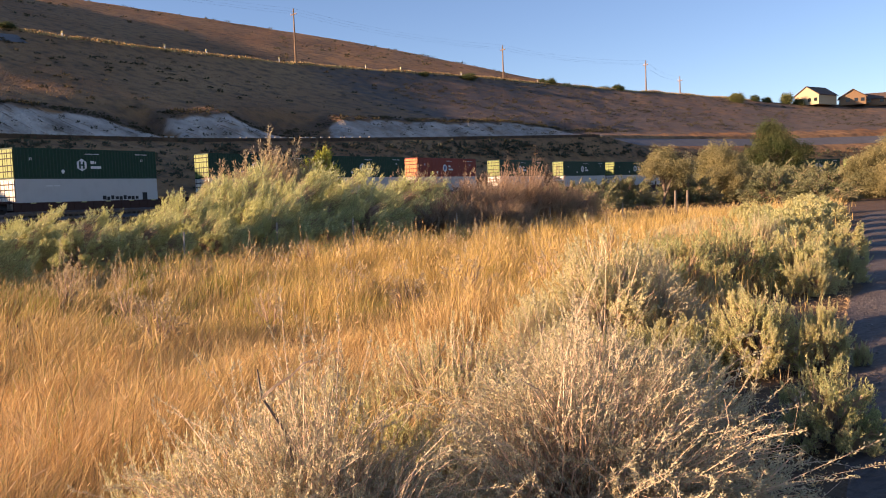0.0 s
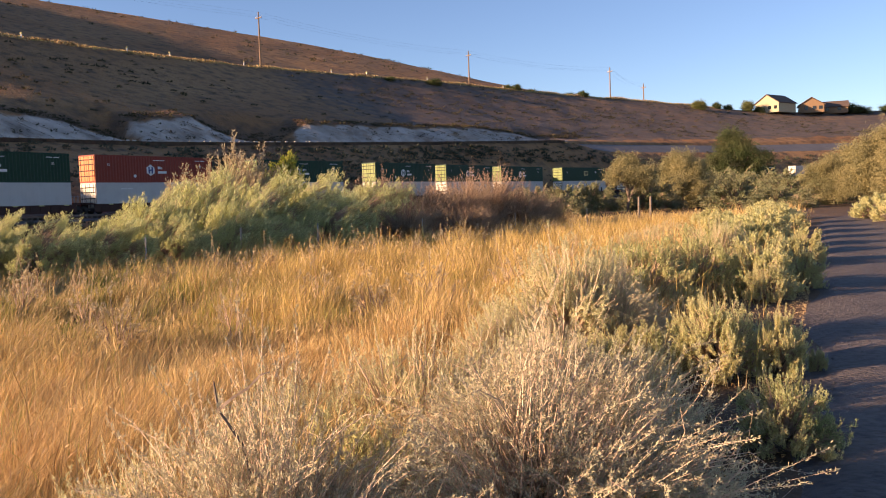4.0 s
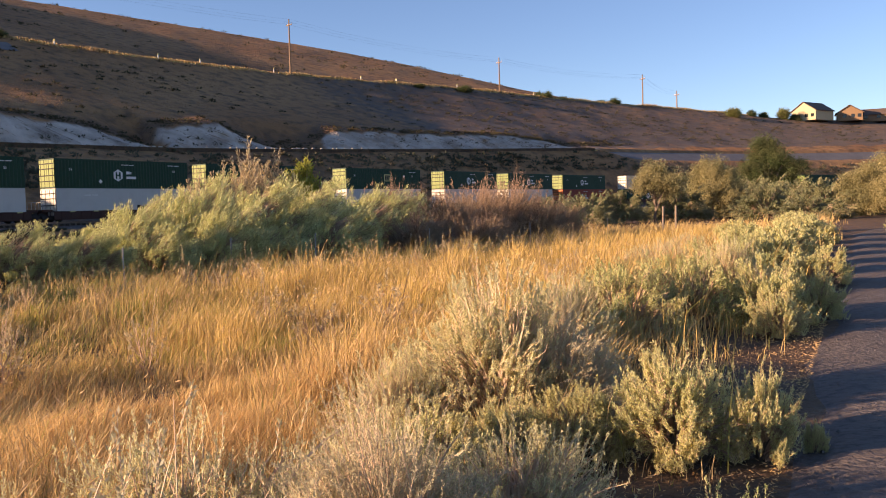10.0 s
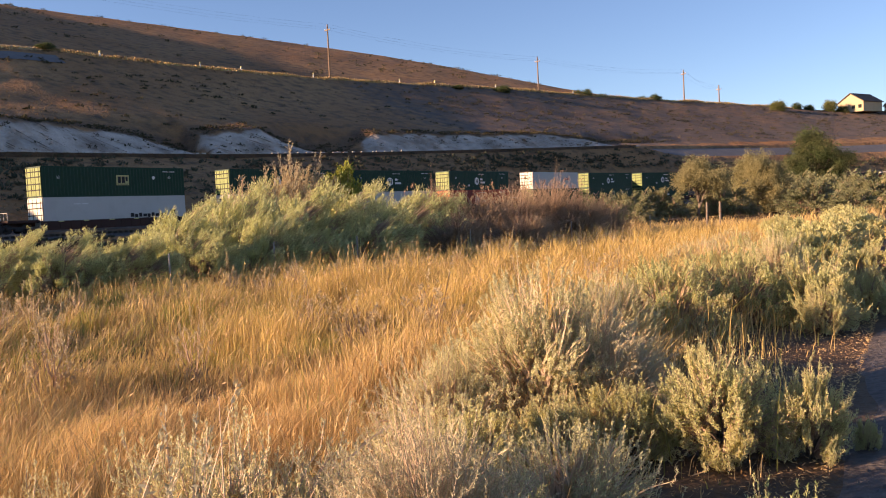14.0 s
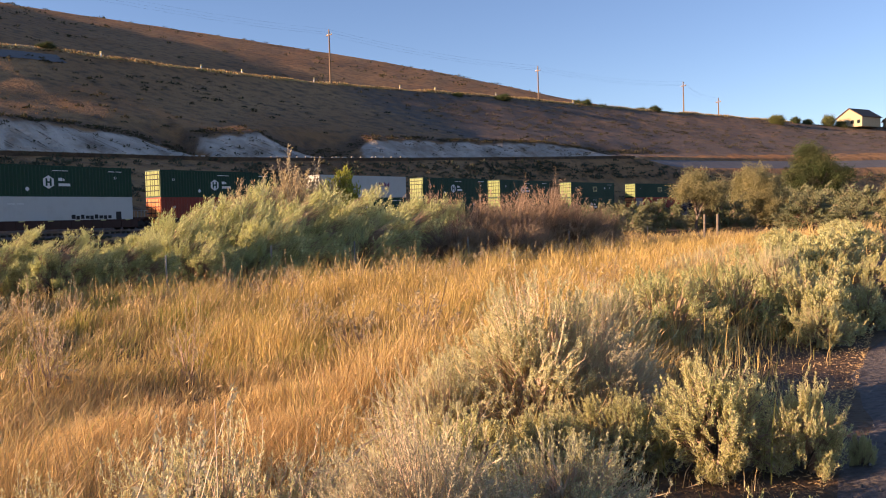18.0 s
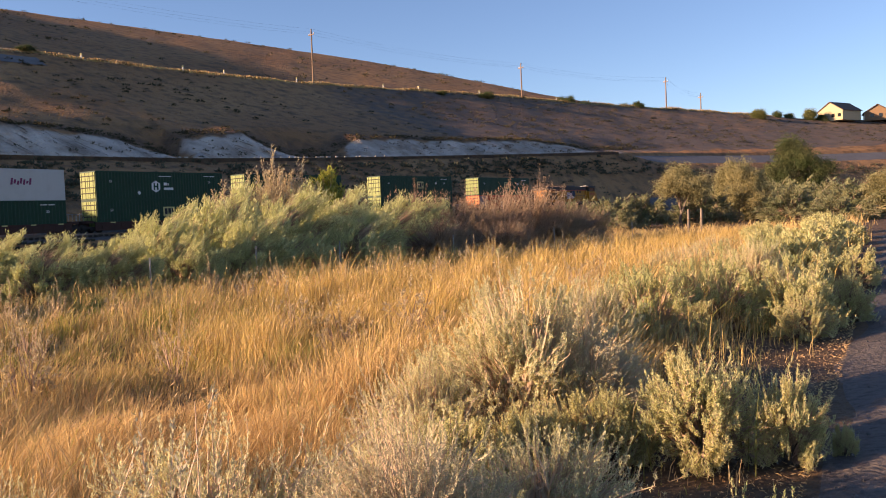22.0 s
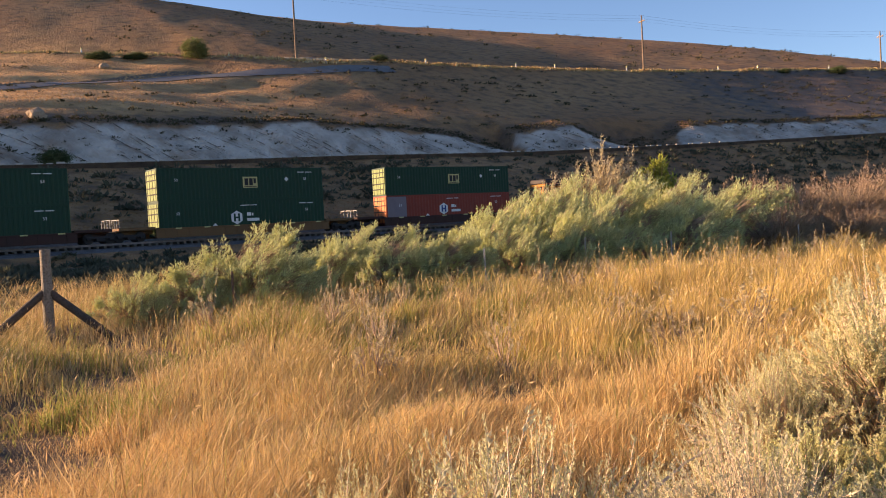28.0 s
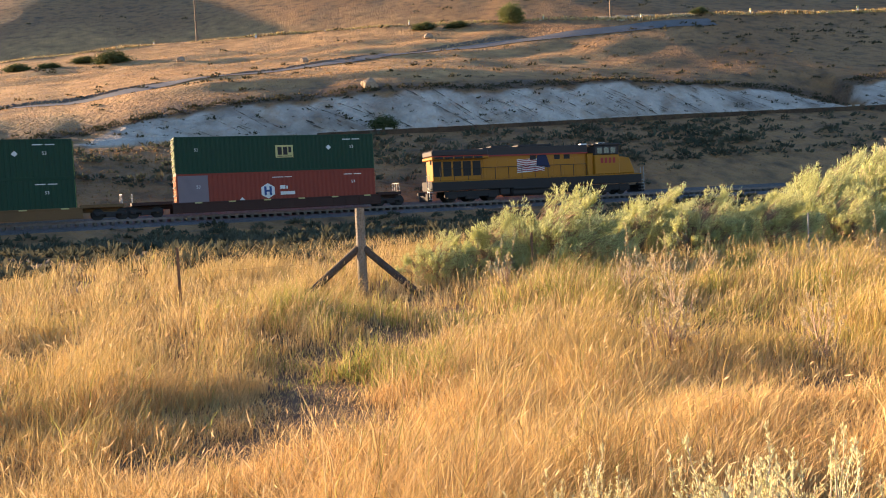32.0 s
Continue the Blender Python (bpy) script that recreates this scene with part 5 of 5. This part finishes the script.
def well_car(front, rear, ochre):
    """A well car of two deep side sills between end platforms on trucks."""
    mat = M_WELLYE if ochre else M_WELLBR
    ob = tagged(new("well_car"), "ochre intermodal well car with rusty sills" if ochre else "dark brown intermodal well car carrying two containers", "railway car", "well cars")
    h = CL / 2

    def sill(bm, s):
        y = s * 1.42
        box(bm, -h - 0.4, h + 0.4, y - 0.05, y + 0.05, 0.28, 0.96, 0.01)
        box(bm, -h - 0.4, h + 0.4, y - 0.1, y + 0.1, 0.93, 1.04, 0.02)
        box(bm, -h - 0.4, h + 0.4, y - 0.12, y + 0.12, 0.2, 0.32, 0.02)
        for i in range(-7, 8):
            box(bm, i * 1.1 - 0.04, i * 1.1 + 0.04, y + s * 0.05 - 0.05, y + s * 0.05 + 0.05, 0.3, 0.94)

    for s in (1, -1):
        part("side_sill", bm_mesh("side_sill", lambda bm: sill(bm, s), mat), ob)
    part("well_floor", box_mesh("well_floor", mat, (-h, h, -1.35, -0.95, 0.22, 0.33), (-h, h, 0.95, 1.35, 0.22, 0.33), *[(x - 0.2, x + 0.2, -1.35, 1.35, 0.2, 0.32) for x in (-7.6, -3.8, 0, 3.8, 7.6)]), ob)
    for x in (-7, -4.2, -1.4, 1.4, 4.2, 6.8):
        part("reflector", REFLECTOR, ob, "", pose(x, 1.525, 0.935))
    for end, o in ((1, front), (-1, rear)):
        a, b = sorted((end * (h + 0.3), end * (h + o)))
        part("end_platform", box_mesh("end_platform", mat, (a, b, -1.1, 1.1, 0.95, 1.2), (a, b, -0.3, 0.3, 0.6, 0.96)), ob)
        part("coupler", box_mesh("coupler", M_DARK, (*sorted((end * (h + o - 0.1), end * (h + o + 0.35))), -0.12, 0.12, 0.66, 0.9)), ob)
        part("hand_rail", rod_mesh("hand_rail", M_STEEL, *[((end * (h + o - 0.1), y, 1.2), (end * (h + o - 0.1), y, 1.9), 0.025) for y in (-0.9, -0.3, 0.3, 0.9)], ((end * (h + o - 0.1), -0.9, 1.9), (end * (h + o - 0.1), 0.9, 1.9), 0.025), seg=6), ob)
        truck(ob, end * (h + o - 1.0))
    return ob


G, RD, WH = "green", "red", "white"
# per car from the tail: distance ahead of the last car, top, bottom
CARS = [(0.0, (G, "plate"), (RD, "emblem grey"), False), (23.5, (G, "plate"), (G, "emblem"), True), (47.0, (G, "emblem"), (G, "emblem"), False), (66.6, (G, "emblem"), (G, "plate"), False), (86.2, (WH, "script"), (G, "emblem"), False),
        (109.8, (G, "emblem"), (RD, "emblem"), False), (129.5, (G, "emblem"), (WH, "long"), False), (149.5, (G, "emblem"), (WH, ""), False), (172.0, (G, "plate"), (WH, "long"), False), (195.4, (G, "emblem"), (WH, "slant"), False),
        (214.4, (G, "emblem"), (WH, "long"), False), (233.8, (G, "emblem"), (WH, "slant"), False), (256.9, (G, "emblem"), (WH, "long"), False), (280.6, (RD, "emblem"), (WH, "long"), False), (299.8, (G, "emblem"), (WH, ""), False),
        (319.2, (G, "emblem"), (WH, "long"), False), (342.8, (G, "emblem"), (WH, "long"), False)]


def container_label(colour, marks, top):
    look_of = {"green": "dark green ribbed", "red": "brick red ribbed", "white": "dirty white smooth-sided"}[colour]
    mark = "cream plate" if "plate" in marks else "white hexagon emblem" if "emblem" in marks else "black lettering" if "long" in marks else "green lettering" if "slant" in marks else "maroon lettering" if "script" in marks else "plain"
    return f"{look_of} container, {mark}, {'on top' if top else 'in a well car'}"


def train():
    for n, (ahead, top, bottom, ochre) in enumerate(CARS):
        gap_f = (CARS[n + 1][0] - ahead - CL) if n + 1 < len(CARS) else 6.5
        gap_r = (ahead - CARS[n - 1][0] - CL) if n else 5.4
        KEYED.append((well_car(gap_f / 2 - 0.3, gap_r / 2 - 0.3, ochre), ahead - CL / 2, 0.0))
        for (colour, marks), z in ((bottom, FLOOR), (top, FLOOR + CH)):
            KEYED.append((container(colour, marks, container_label(colour, marks, z > 1)), ahead - CL / 2, z))


def locomotive():
    """A six-axle pusher, its radiator end towards the cars and its cab at the tail. x runs towards the cars."""
    ob = tagged(new("locomotive"), "yellow diesel locomotive with grey roof and a flag panel", "locomotive")
    L = 22.0
    h = L / 2
    part("frame", box_mesh("frame", M_DARK, (-h + 0.6, h - 0.6, -1.5, 1.5, 1.05, 1.91), bevel=0.03), ob, "dark underframe")
    part("roof_stripe", box_mesh("roof_stripe", M_LRED, (-5.0, 5.0, 1.1, 1.118, 3.62, 3.74), (5.0, h - 0.72, 1.465, 1.495, 3.70, 3.78), bevel=0.004), ob, "dark red stripe under the roof")
    for x0, x1 in ((-3.9, -2.75), (3.05, 4.0)):
        part("equipment_box", box_mesh("equipment_box", M_DARK, (x0, x1, -1.42, 1.42, 0.45, 1.06), bevel=0.05), ob)
    part("air_tank", rod_mesh("air_tank", M_DARK, ((-2.4, 1.36, 1.0), (2.7, 1.36, 1.0), 0.17), seg=12), ob)
    part("walkway_edge", box_mesh("walkway_edge", M_LYEL, (-h + 0.6, h - 0.6, 1.5, 1.53, 1.52, 1.60), bevel=0.004), ob)
    part("hood", box_mesh("hood", M_LYEL, (-4.9, 5.4, -0.95, 0.95, 1.62, 3.72), bevel=0.03), ob, "yellow engine hood")
    part("hood_roof", box_mesh("hood_roof", M_LGREY, (-5.0, 5.4, -1.1, 1.1, 3.68, 4.42), (-1.5, 1.8, -0.7, 0.7, 4.42, 4.62), (2.6, 4.4, -0.7, 0.7, 4.42, 4.6), bevel=0.06), ob, "grey hood roof")

    def radiator(bm):
        box(bm, 5.4, h - 0.9, -0.95, 0.95, 1.62, 3.5, 0.05)
        box(bm, 5.0, h - 0.7, -1.48, 1.48, 3.46, 3.72, 0.05)
    part("radiator_hood", bm_mesh("radiator_hood", radiator, M_LYEL), ob, "yellow overhanging radiator hood")
    part("radiator_roof", bm_mesh("radiator_roof", lambda bm: (box(bm, 5.0, h - 0.72, -1.46, 1.46, 3.72, 4.3, 0.12)), M_LGREY), ob)
    for i in range(5):
        part("radiator_grille", box_mesh("radiator_grille", M_DARK, (5.6 + i * 0.92, 6.4 + i * 0.92, 1.485, 1.51, 3.5, 3.69), bevel=0.01), ob)
        part("louvre_door", box_mesh("louvre_door", M_DARK, (5.62 + i * 0.92, 6.38 + i * 0.92, 0.95, 0.975, 2.0, 3.3), bevel=0.01), ob, "dark louvred panel")
    for i in range(9):
        part("hood_door", box_mesh("hood_door", M_LYEL, (-4.7 + i * 1.1, -3.7 + i * 1.1, 0.95, 0.972, 1.72, 3.3), bevel=0.015), ob)
    for x in (-3.2, -2.2, -0.6, 0.2):
        part("vent", box_mesh("vent", M_DARK, (x, x + 0.6, 0.95, 0.985, 3.2, 3.6), bevel=0.01), ob)
    part("cab", box_mesh("cab", M_LYEL, (-8.1, -5.5, -1.5, 1.5, 1.62, 3.42), bevel=0.06), ob, "yellow cab")
    part("cab_upper", box_mesh("cab_upper", M_LGREY, (-8.02, -5.52, -1.47, 1.47, 3.42, 4.25), bevel=0.06), ob, "dark grey upper cab")
    part("cab_link", box_mesh("cab_link", M_LYEL, (-5.52, -4.88, -1.2, 1.2, 1.62, 3.6), bevel=0.03), ob)
    part("cab_roof", box_mesh("cab_roof", M_LGREY, (-8.25, -5.4, -1.5, 1.5, 4.25, 4.5), bevel=0.08), ob, "grey cab roof")
    for x in (-7.7, -7.0, -6.3):
        part("cab_window", box_mesh("cab_window", M_GLASS, (x, x + 0.52, 1.47, 1.49, 3.55, 4.1), bevel=0.01), ob, "dark cab window")

    def nose(bm):
        box(bm, -h + 0.9, -8.05, -0.95, 0.95, 1.62, 3.3, 0.12)
        for v in bm.verts:
            if v.co.x < -9.4 and v.co.z > 2.5:
                v.co.x += 0.55
                v.co.z -= 0.15
    part("nose", bm_mesh("nose", nose, M_LYEL), ob, "yellow short nose")
    part("windscreen", box_mesh("windscreen", M_GLASS, (-8.12, -8.09, -1.2, 1.2, 3.4, 4.1), bevel=0.005), ob)
    part("number_bars", flat("number_bars", M_LRED, [rect(0.42 * i, 0.42 * i + 0.28, 0, 0.5) for i in range(4)]), ob, "dark red number bars", pose(-6.1, 1.505, 2.65))
    stripes = [[(0, 0.16 * i - 0.6), (0.9, 0.16 * i - 0.5), (1.9, 0.16 * i - 0.64), (2.7, 0.16 * i - 0.5), (2.7, 0.16 * i - 0.42), (1.9, 0.16 * i - 0.56), (0.9, 0.16 * i - 0.42), (0, 0.16 * i - 0.52)] for i in range(7)]
    part("flag_panel", flat("flag_panel", M_WHITE, [[(0, -0.68), (2.7, -0.55), (2.75, 0.6), (0, 0.52)]], 0.006), ob, "waving striped flag panel", pose(2.1, 0.975, 2.75))
    part("flag_pattern", flat("flag_pattern", M_LRED, stripes, 0.004), ob, "red flag stripes", pose(2.1, 0.982, 2.75))
    part("flag_canton", flat("flag_canton", M_NAVY, [[(1.9, -0.1), (3.3, -0.3), (2.9, 0.95), (2.0, 0.85)]], 0.006), ob, "dark blue flag field", pose(2.1, 0.986, 2.75))
    part("fuel_tank", bm_mesh("fuel_tank", lambda bm: box(bm, -2.6, 2.9, -1.35, 1.35, 0.3, 1.16, 0.2), M_DARK), ob, "dark fuel tank")
    for c in (-6.6, 6.6):
        for s in (-1, 1):
            f = part("side_frame", bm_mesh("side_frame", lambda bm: (box(bm, -2.6, 2.6, -0.14, 0.14, 0.42, 0.98, 0.05), box(bm, -0.6, 0.6, -0.18, 0.18, 0.22, 0.6, 0.04), box(bm, -2.3, -1.5, -0.2, 0.2, 0.3, 0.75, 0.04), box(bm, 1.5, 2.3, -0.2, 0.2, 0.3, 0.75, 0.04)), M_DARK), ob, "", pose(c, s * 1.1, 0))
            for a in (-1.9, 0, 1.9):
                part("wheel", WHEEL, f, "", pose(a, -s * 0.3, 0.5, 0, 0, 0 if s > 0 else 180) @ Matrix.Diagonal((1.15, 1, 1.15, 1)))
    for x in np.linspace(-4.6, 9.6, 12):
        part("railing_post", rod_mesh("railing_post", M_DARK, ((x, 1.45, 1.6), (x, 1.45, 2.65), 0.028), seg=6), ob)
    part("hand_rail", rod_mesh("hand_rail", M_DARK, ((-4.6, 1.45, 2.65), (9.6, 1.45, 2.65), 0.026), seg=6), ob)
    for e in (-1, 1):
        part("end_ladder", bm_mesh("end_ladder", lambda bm: [box(bm, *sorted((e * (h - 0.62), e * (h - 0.3))), 0.9, 1.45, z, z + 0.05) for z in (0.35, 0.65, 0.95, 1.25)] + [rod(bm, (e * (h - 0.35), y, 0.4), (e * (h - 0.35), y, 2.5), 0.03, seg=6) for y in (0.9, 1.45)], M_STEEL), ob)
        part("plow", bm_mesh("plow", lambda bm: box(bm, *sorted((e * (h - 0.6), e * (h - 0.2))), -1.3, 1.3, 0.15, 0.85, 0.05), M_DARK), ob)
        part("coupler", box_mesh("coupler", M_DARK, (*sorted((e * (h - 0.3), e * (h + 0.3))), -0.15, 0.15, 0.7, 0.98)), ob)
    part("rear_light", box_mesh("rear_light", M_GLASS, (h - 0.92, h - 0.88, 0.2, 0.7, 3.1, 3.5), bevel=0.02), ob)
    part("roof_antenna", box_mesh("roof_antenna", M_WHITE, (-7.3, -6.6, -0.3, 0.3, 4.5, 4.62), (-5.2, -4.6, 0.1, 0.6, 4.42, 4.56)), ob, "white roof boxes")
    for piece in ob.children:
        if piece.name.split(".")[0] not in ("frame", "equipment_box", "air_tank", "fuel_tank", "side_frame", "end_ladder", "plow", "coupler"):
            piece.matrix_basis = pose(0, 0, 0.3) @ piece.matrix_basis
    KEYED.append((ob, -20.75 - h, 0.0))


train()
locomotive()


# ---- fence, poles, houses ----
def wooden_post():
    ob = tagged(new("braced_fence_post"), "weathered wooden corner post with two dark braces", "fence post")
    x, y = -13.85, 13.62
    z = float(land(x, y))
    ob.matrix_basis = pose(x, y, z, 0, 0, 0)
    top = 1.38 - z
    part("post", rod_mesh("post", M_POST, ((0, 0, -0.3), (0.02, 0, top), 0.105, 0.095), seg=14), ob, "weathered round post")
    f = 0.60 - z
    part("brace", rod_mesh("brace", M_DARKPOST, ((0.0, 0.0, f), (-0.75, -1.1, -0.05), 0.075, 0.08), seg=10), ob, "dark creosoted brace")
    part("brace", rod_mesh("brace", M_DARKPOST, ((0.0, 0.0, f), (1.0, 0.75, -0.05), 0.075, 0.08), seg=10), ob, "dark creosoted brace")


def wire_fence():
    fence = tagged(new("wire_fence"), "thin steel fence posts with sagging barbed wire", "fence")
    line = [(-13.9, 9.6, 1.25), (-13.85, 13.62, 1.3), (-12.2, 17.1, 1.1), (-9.0, 24.0, 1.1), (-7.3, 28.2, 1.15), (-5.2, 31.2, 1.15), (-1.5, 36.5, 1.1), (3.0, 42.5, 1.1), (7.6, 48.5, 1.1), (11.9, 54.3, 1.5)]
    tee = bm_mesh("steel_post", lambda bm: (box(bm, -0.022, 0.022, -0.004, 0.004, -0.3, 1.2), box(bm, -0.004, 0.004, 0, 0.04, -0.3, 1.2), box(bm, -0.024, 0.024, -0.007, 0.006, 1.0, 1.21)), M_STEEL)
    rust = rod_mesh("steel_post", M_RUSTST, ((0, 0, -0.3), (0, 0, 1.2), 0.028), seg=6)
    for n, (x, y, hgt) in enumerate(line):
        if n in (1, 9):
            continue
        part("steel_post", rust if n in (0, 2) else tee, fence, "white-tipped steel post" if n > 2 else "rusty steel post", pose(x, y, float(land(x, y)), 0, 0, 30 * n) @ Matrix.Diagonal((1, 1, hgt / 1.2, 1)))
    for k in (0.45, 0.8, 1.05):
        for (x0, y0, h0), (x1, y1, h1) in zip(line, line[1:]):
            t = np.linspace(0, 1, 7)
            X, Y = x0 + (x1 - x0) * t, y0 + (y1 - y0) * t
            Z = land(X, Y) * 0 + float(land(x0, y0)) * (1 - t) + float(land(x1, y1)) * t + k - 0.12 * t * (1 - t)
            v, f = tubes(np.stack([X, Y, Z], 1)[None], np.full((1, 7), 0.0022))
            part("wire", np_mesh("wire", v, f, [M_RUSTST]), fence)


def gate_posts():
    for x, y, hgt, r in ((11.9, 54.3, 1.65, 0.075), (13.1, 56.1, 1.6, 0.085)):
        z = float(land(x, y))
        ob = tagged(new("gate_post"), "weathered wooden gate post in golden grass", "fence post", "gate posts")
        ob.matrix_basis = pose(x, y, z)
        part("post", rod_mesh("post", M_POST, ((0, 0, -0.3), (0.03, 0, hgt), r, r * 0.92), seg=12), ob)
        part("staple_band", rod_mesh("staple_band", M_RUSTST, ((0.02, 0, hgt * 0.6), (0.02, 0, hgt * 0.6 + 0.04), r * 1.06), seg=12), ob)


POLES = []


def utility_pole(u, v, hgt):
    x, y = (float(k) for k in from_uv(u, v))
    z = float(land(x, y))
    ob = tagged(new("utility_pole"), "tall wooden power pole with a crossarm on the hill", "utility pole", "power poles")
    turn = math.degrees(START - u / ARC)
    ob.matrix_basis = pose(x, y, z, 0, 0, turn)
    part("pole", rod_mesh("pole", M_POLE, ((0, 0, -0.5), (0, 0, hgt), 0.27, 0.17), seg=10), ob)
    part("crossarm", box_mesh("crossarm", M_POLE, (-1.4, 1.4, -0.09, 0.09, hgt - 1.7, hgt - 1.45)), ob)
    for a in (-1.25, 0.7, 1.25):
        part("insulator", rod_mesh("insulator", M_WHITE, ((a, 0, hgt - 1.45), (a, 0, hgt - 1.15), 0.08, 0.05), seg=8), ob)
    POLES.append([Matrix(ob.matrix_basis) @ Vector(p) for p in ((-1.25, 0, hgt - 1.15), (0.0, 0, hgt), (1.25, 0, hgt - 1.15))])


def wires():
    for a, b in zip(POLES, POLES[1:]):
        for p, q in zip(a, b):
            t = np.linspace(0, 1, 9)[:, None]
            k = np.array(p) * (1 - t) + np.array(q) * t - np.array([0, 0, 6.0]) * t * (1 - t)
            v, f = tubes(k[None], np.full((1, 9), 0.011))
            tagged(new("overhead_wire", np_mesh("overhead_wire", v, f, [M_WIRE])), "dark sagging power line between poles", "cable", "power lines")


def markers():
    """White delineators and pale stones beside the upper road."""
    me = box_mesh("post", M_WHITE, (-0.15, 0.15, -0.1, 0.1, -0.1, 1.2))
    cap = box_mesh("reflector", M_CTOP, (-0.2, 0.2, -0.14, 0.14, 0.85, 1.25))
    for n, u in enumerate((-20, 8, 30, 52, 70, 88, 105, 122, 136, 150, 170, 185, 200, 222)):
        x, y = (float(k) for k in from_uv(u + 3 * math.sin(n * 2.1), float(np.interp(u, *VR_U)) - 5.4))
        ob = tagged(new("road_marker"), "white roadside marker post on the upper road", "road marker", "road markers")
        ob.matrix_basis = pose(x, y, float(land(x, y)), 0, 0, n * 30)
        part("post", me, ob)
        part("reflector", cap, ob)


def boulder(u, v, r, seed):
    g = np.random.default_rng(seed)
    x, y = (float(k) for k in from_uv(u, v))

    def build(bm):
        bmesh.ops.create_icosphere(bm, subdivisions=3, radius=1.0)
        for p in bm.verts:
            n = noise.noise(p.co * 1.3 + Vector((seed, 0, 0)))
            p.co = p.co * (1 + 0.35 * n) * r
            p.co.z *= 0.8
    ob = tagged(new("boulder", bm_mesh("boulder", build, M_STONE)), "tan boulder on the hillside", "rock", "boulders")
    ob.matrix_basis = pose(x, y, float(land(x, y)) + r * 0.3, 0, 0, g.uniform(0, 360))


def house(x, y, turn, w, d, wall_h, roof_h, mat, label):
    """A gabled house with eaves, windows and a door; the gable faces +-y."""
    ob = tagged(new("house"), label, "house", "hilltop houses")
    ob.matrix_basis = pose(x, y, float(land(x, y)) - 0.3, 0, 0, turn)

    def walls(bm):
        a = [bm.verts.new(p) for p in ((-w / 2, -d / 2, 0), (w / 2, -d / 2, 0), (w / 2, -d / 2, wall_h), (0, -d / 2, wall_h + roof_h), (-w / 2, -d / 2, wall_h))]
        b = [bm.verts.new((v.co.x, d / 2, v.co.z)) for v in a]
        bm.faces.new(a)
        bm.faces.new(b[::-1])
        for i in range(5):
            j = (i + 1) % 5
            bm.faces.new((a[j], a[i], b[i], b[j]))
        bmesh.ops.recalc_face_normals(bm, faces=bm.faces)
    part("wall", bm_mesh("wall", walls, mat), ob)
    s = math.hypot(w / 2, roof_h)
    for side in (-1, 1):
        tilt = math.degrees(math.atan2(roof_h, w / 2)) * side
        part("roof", box_mesh("roof", M_ROOF, (-s / 2 - 0.5, s / 2 + 0.1, -d / 2 - 0.5, d / 2 + 0.5, 0, 0.25) if side > 0 else (-s / 2 - 0.1, s / 2 + 0.5, -d / 2 - 0.5, d / 2 + 0.5, 0, 0.25)), ob, "",
             pose(-side * w / 4, 0, wall_h + roof_h / 2 + 0.05, 0, -tilt, 0))
    for k in (-0.28, 0.05, 0.3):
        part("window", box_mesh("window", M_GLASS, (w * k, w * k + 1.3, -d / 2 - 0.04, -d / 2, 1.2, 2.5)), ob)
    for k in (-0.25, 0.2):
        part("window", box_mesh("window", M_GLASS, (-w / 2 - 0.04, -w / 2, d * k, d * k + 1.3, 1.2, 2.5)), ob)


wooden_post()
wire_fence()
gate_posts()
POLE_ROW = ((17.8, 164.5, 15), (82.0, 101, 15), (157, 100, 15.7), (219, 104, 13.2), (267.4, 104, 12.8), (279.5, 104, 8.2))
for u, v, hgt in POLE_ROW:
    utility_pole(u, v, hgt)
wires()
markers()
boulder(28.4, 45.4, 1.2, 1)
boulder(52, 112, 1.0, 2)
boulder(12, 120, 0.9, 3)
boulder(28, 92, 0.8, 4)
house(133, 338, -53, 10, 12, 3.6, 3.2, M_HOUSE, "cream gabled house with a brown roof on the hill")
house(149, 343, -20, 9, 11, 3.0, 2.8, M_HOUSE2, "brown gabled house beyond the cream one")
house(159, 345, 70, 7, 10, 2.6, 2.2, M_HOUSE2, "small brown shed beside the houses")


def motions():
    """The train rolls along the arc at a steady pace, towards falling u."""
    for ob, ahead, z in KEYED:
        rows = []
        for k in range(33):
            t = 1.0 * k
            u = SPEED * (GAP_END - t) - ahead
            x, y = from_uv(u, swing(u))
            turn = math.atan((swing(u + 1) - swing(u - 1)) / 2)
            rows.append((t, pose(float(x), float(y), RAIL + z, 0, 0, math.degrees(START - u / ARC + turn) + 90)))
        walk(ob, rows)


motions()
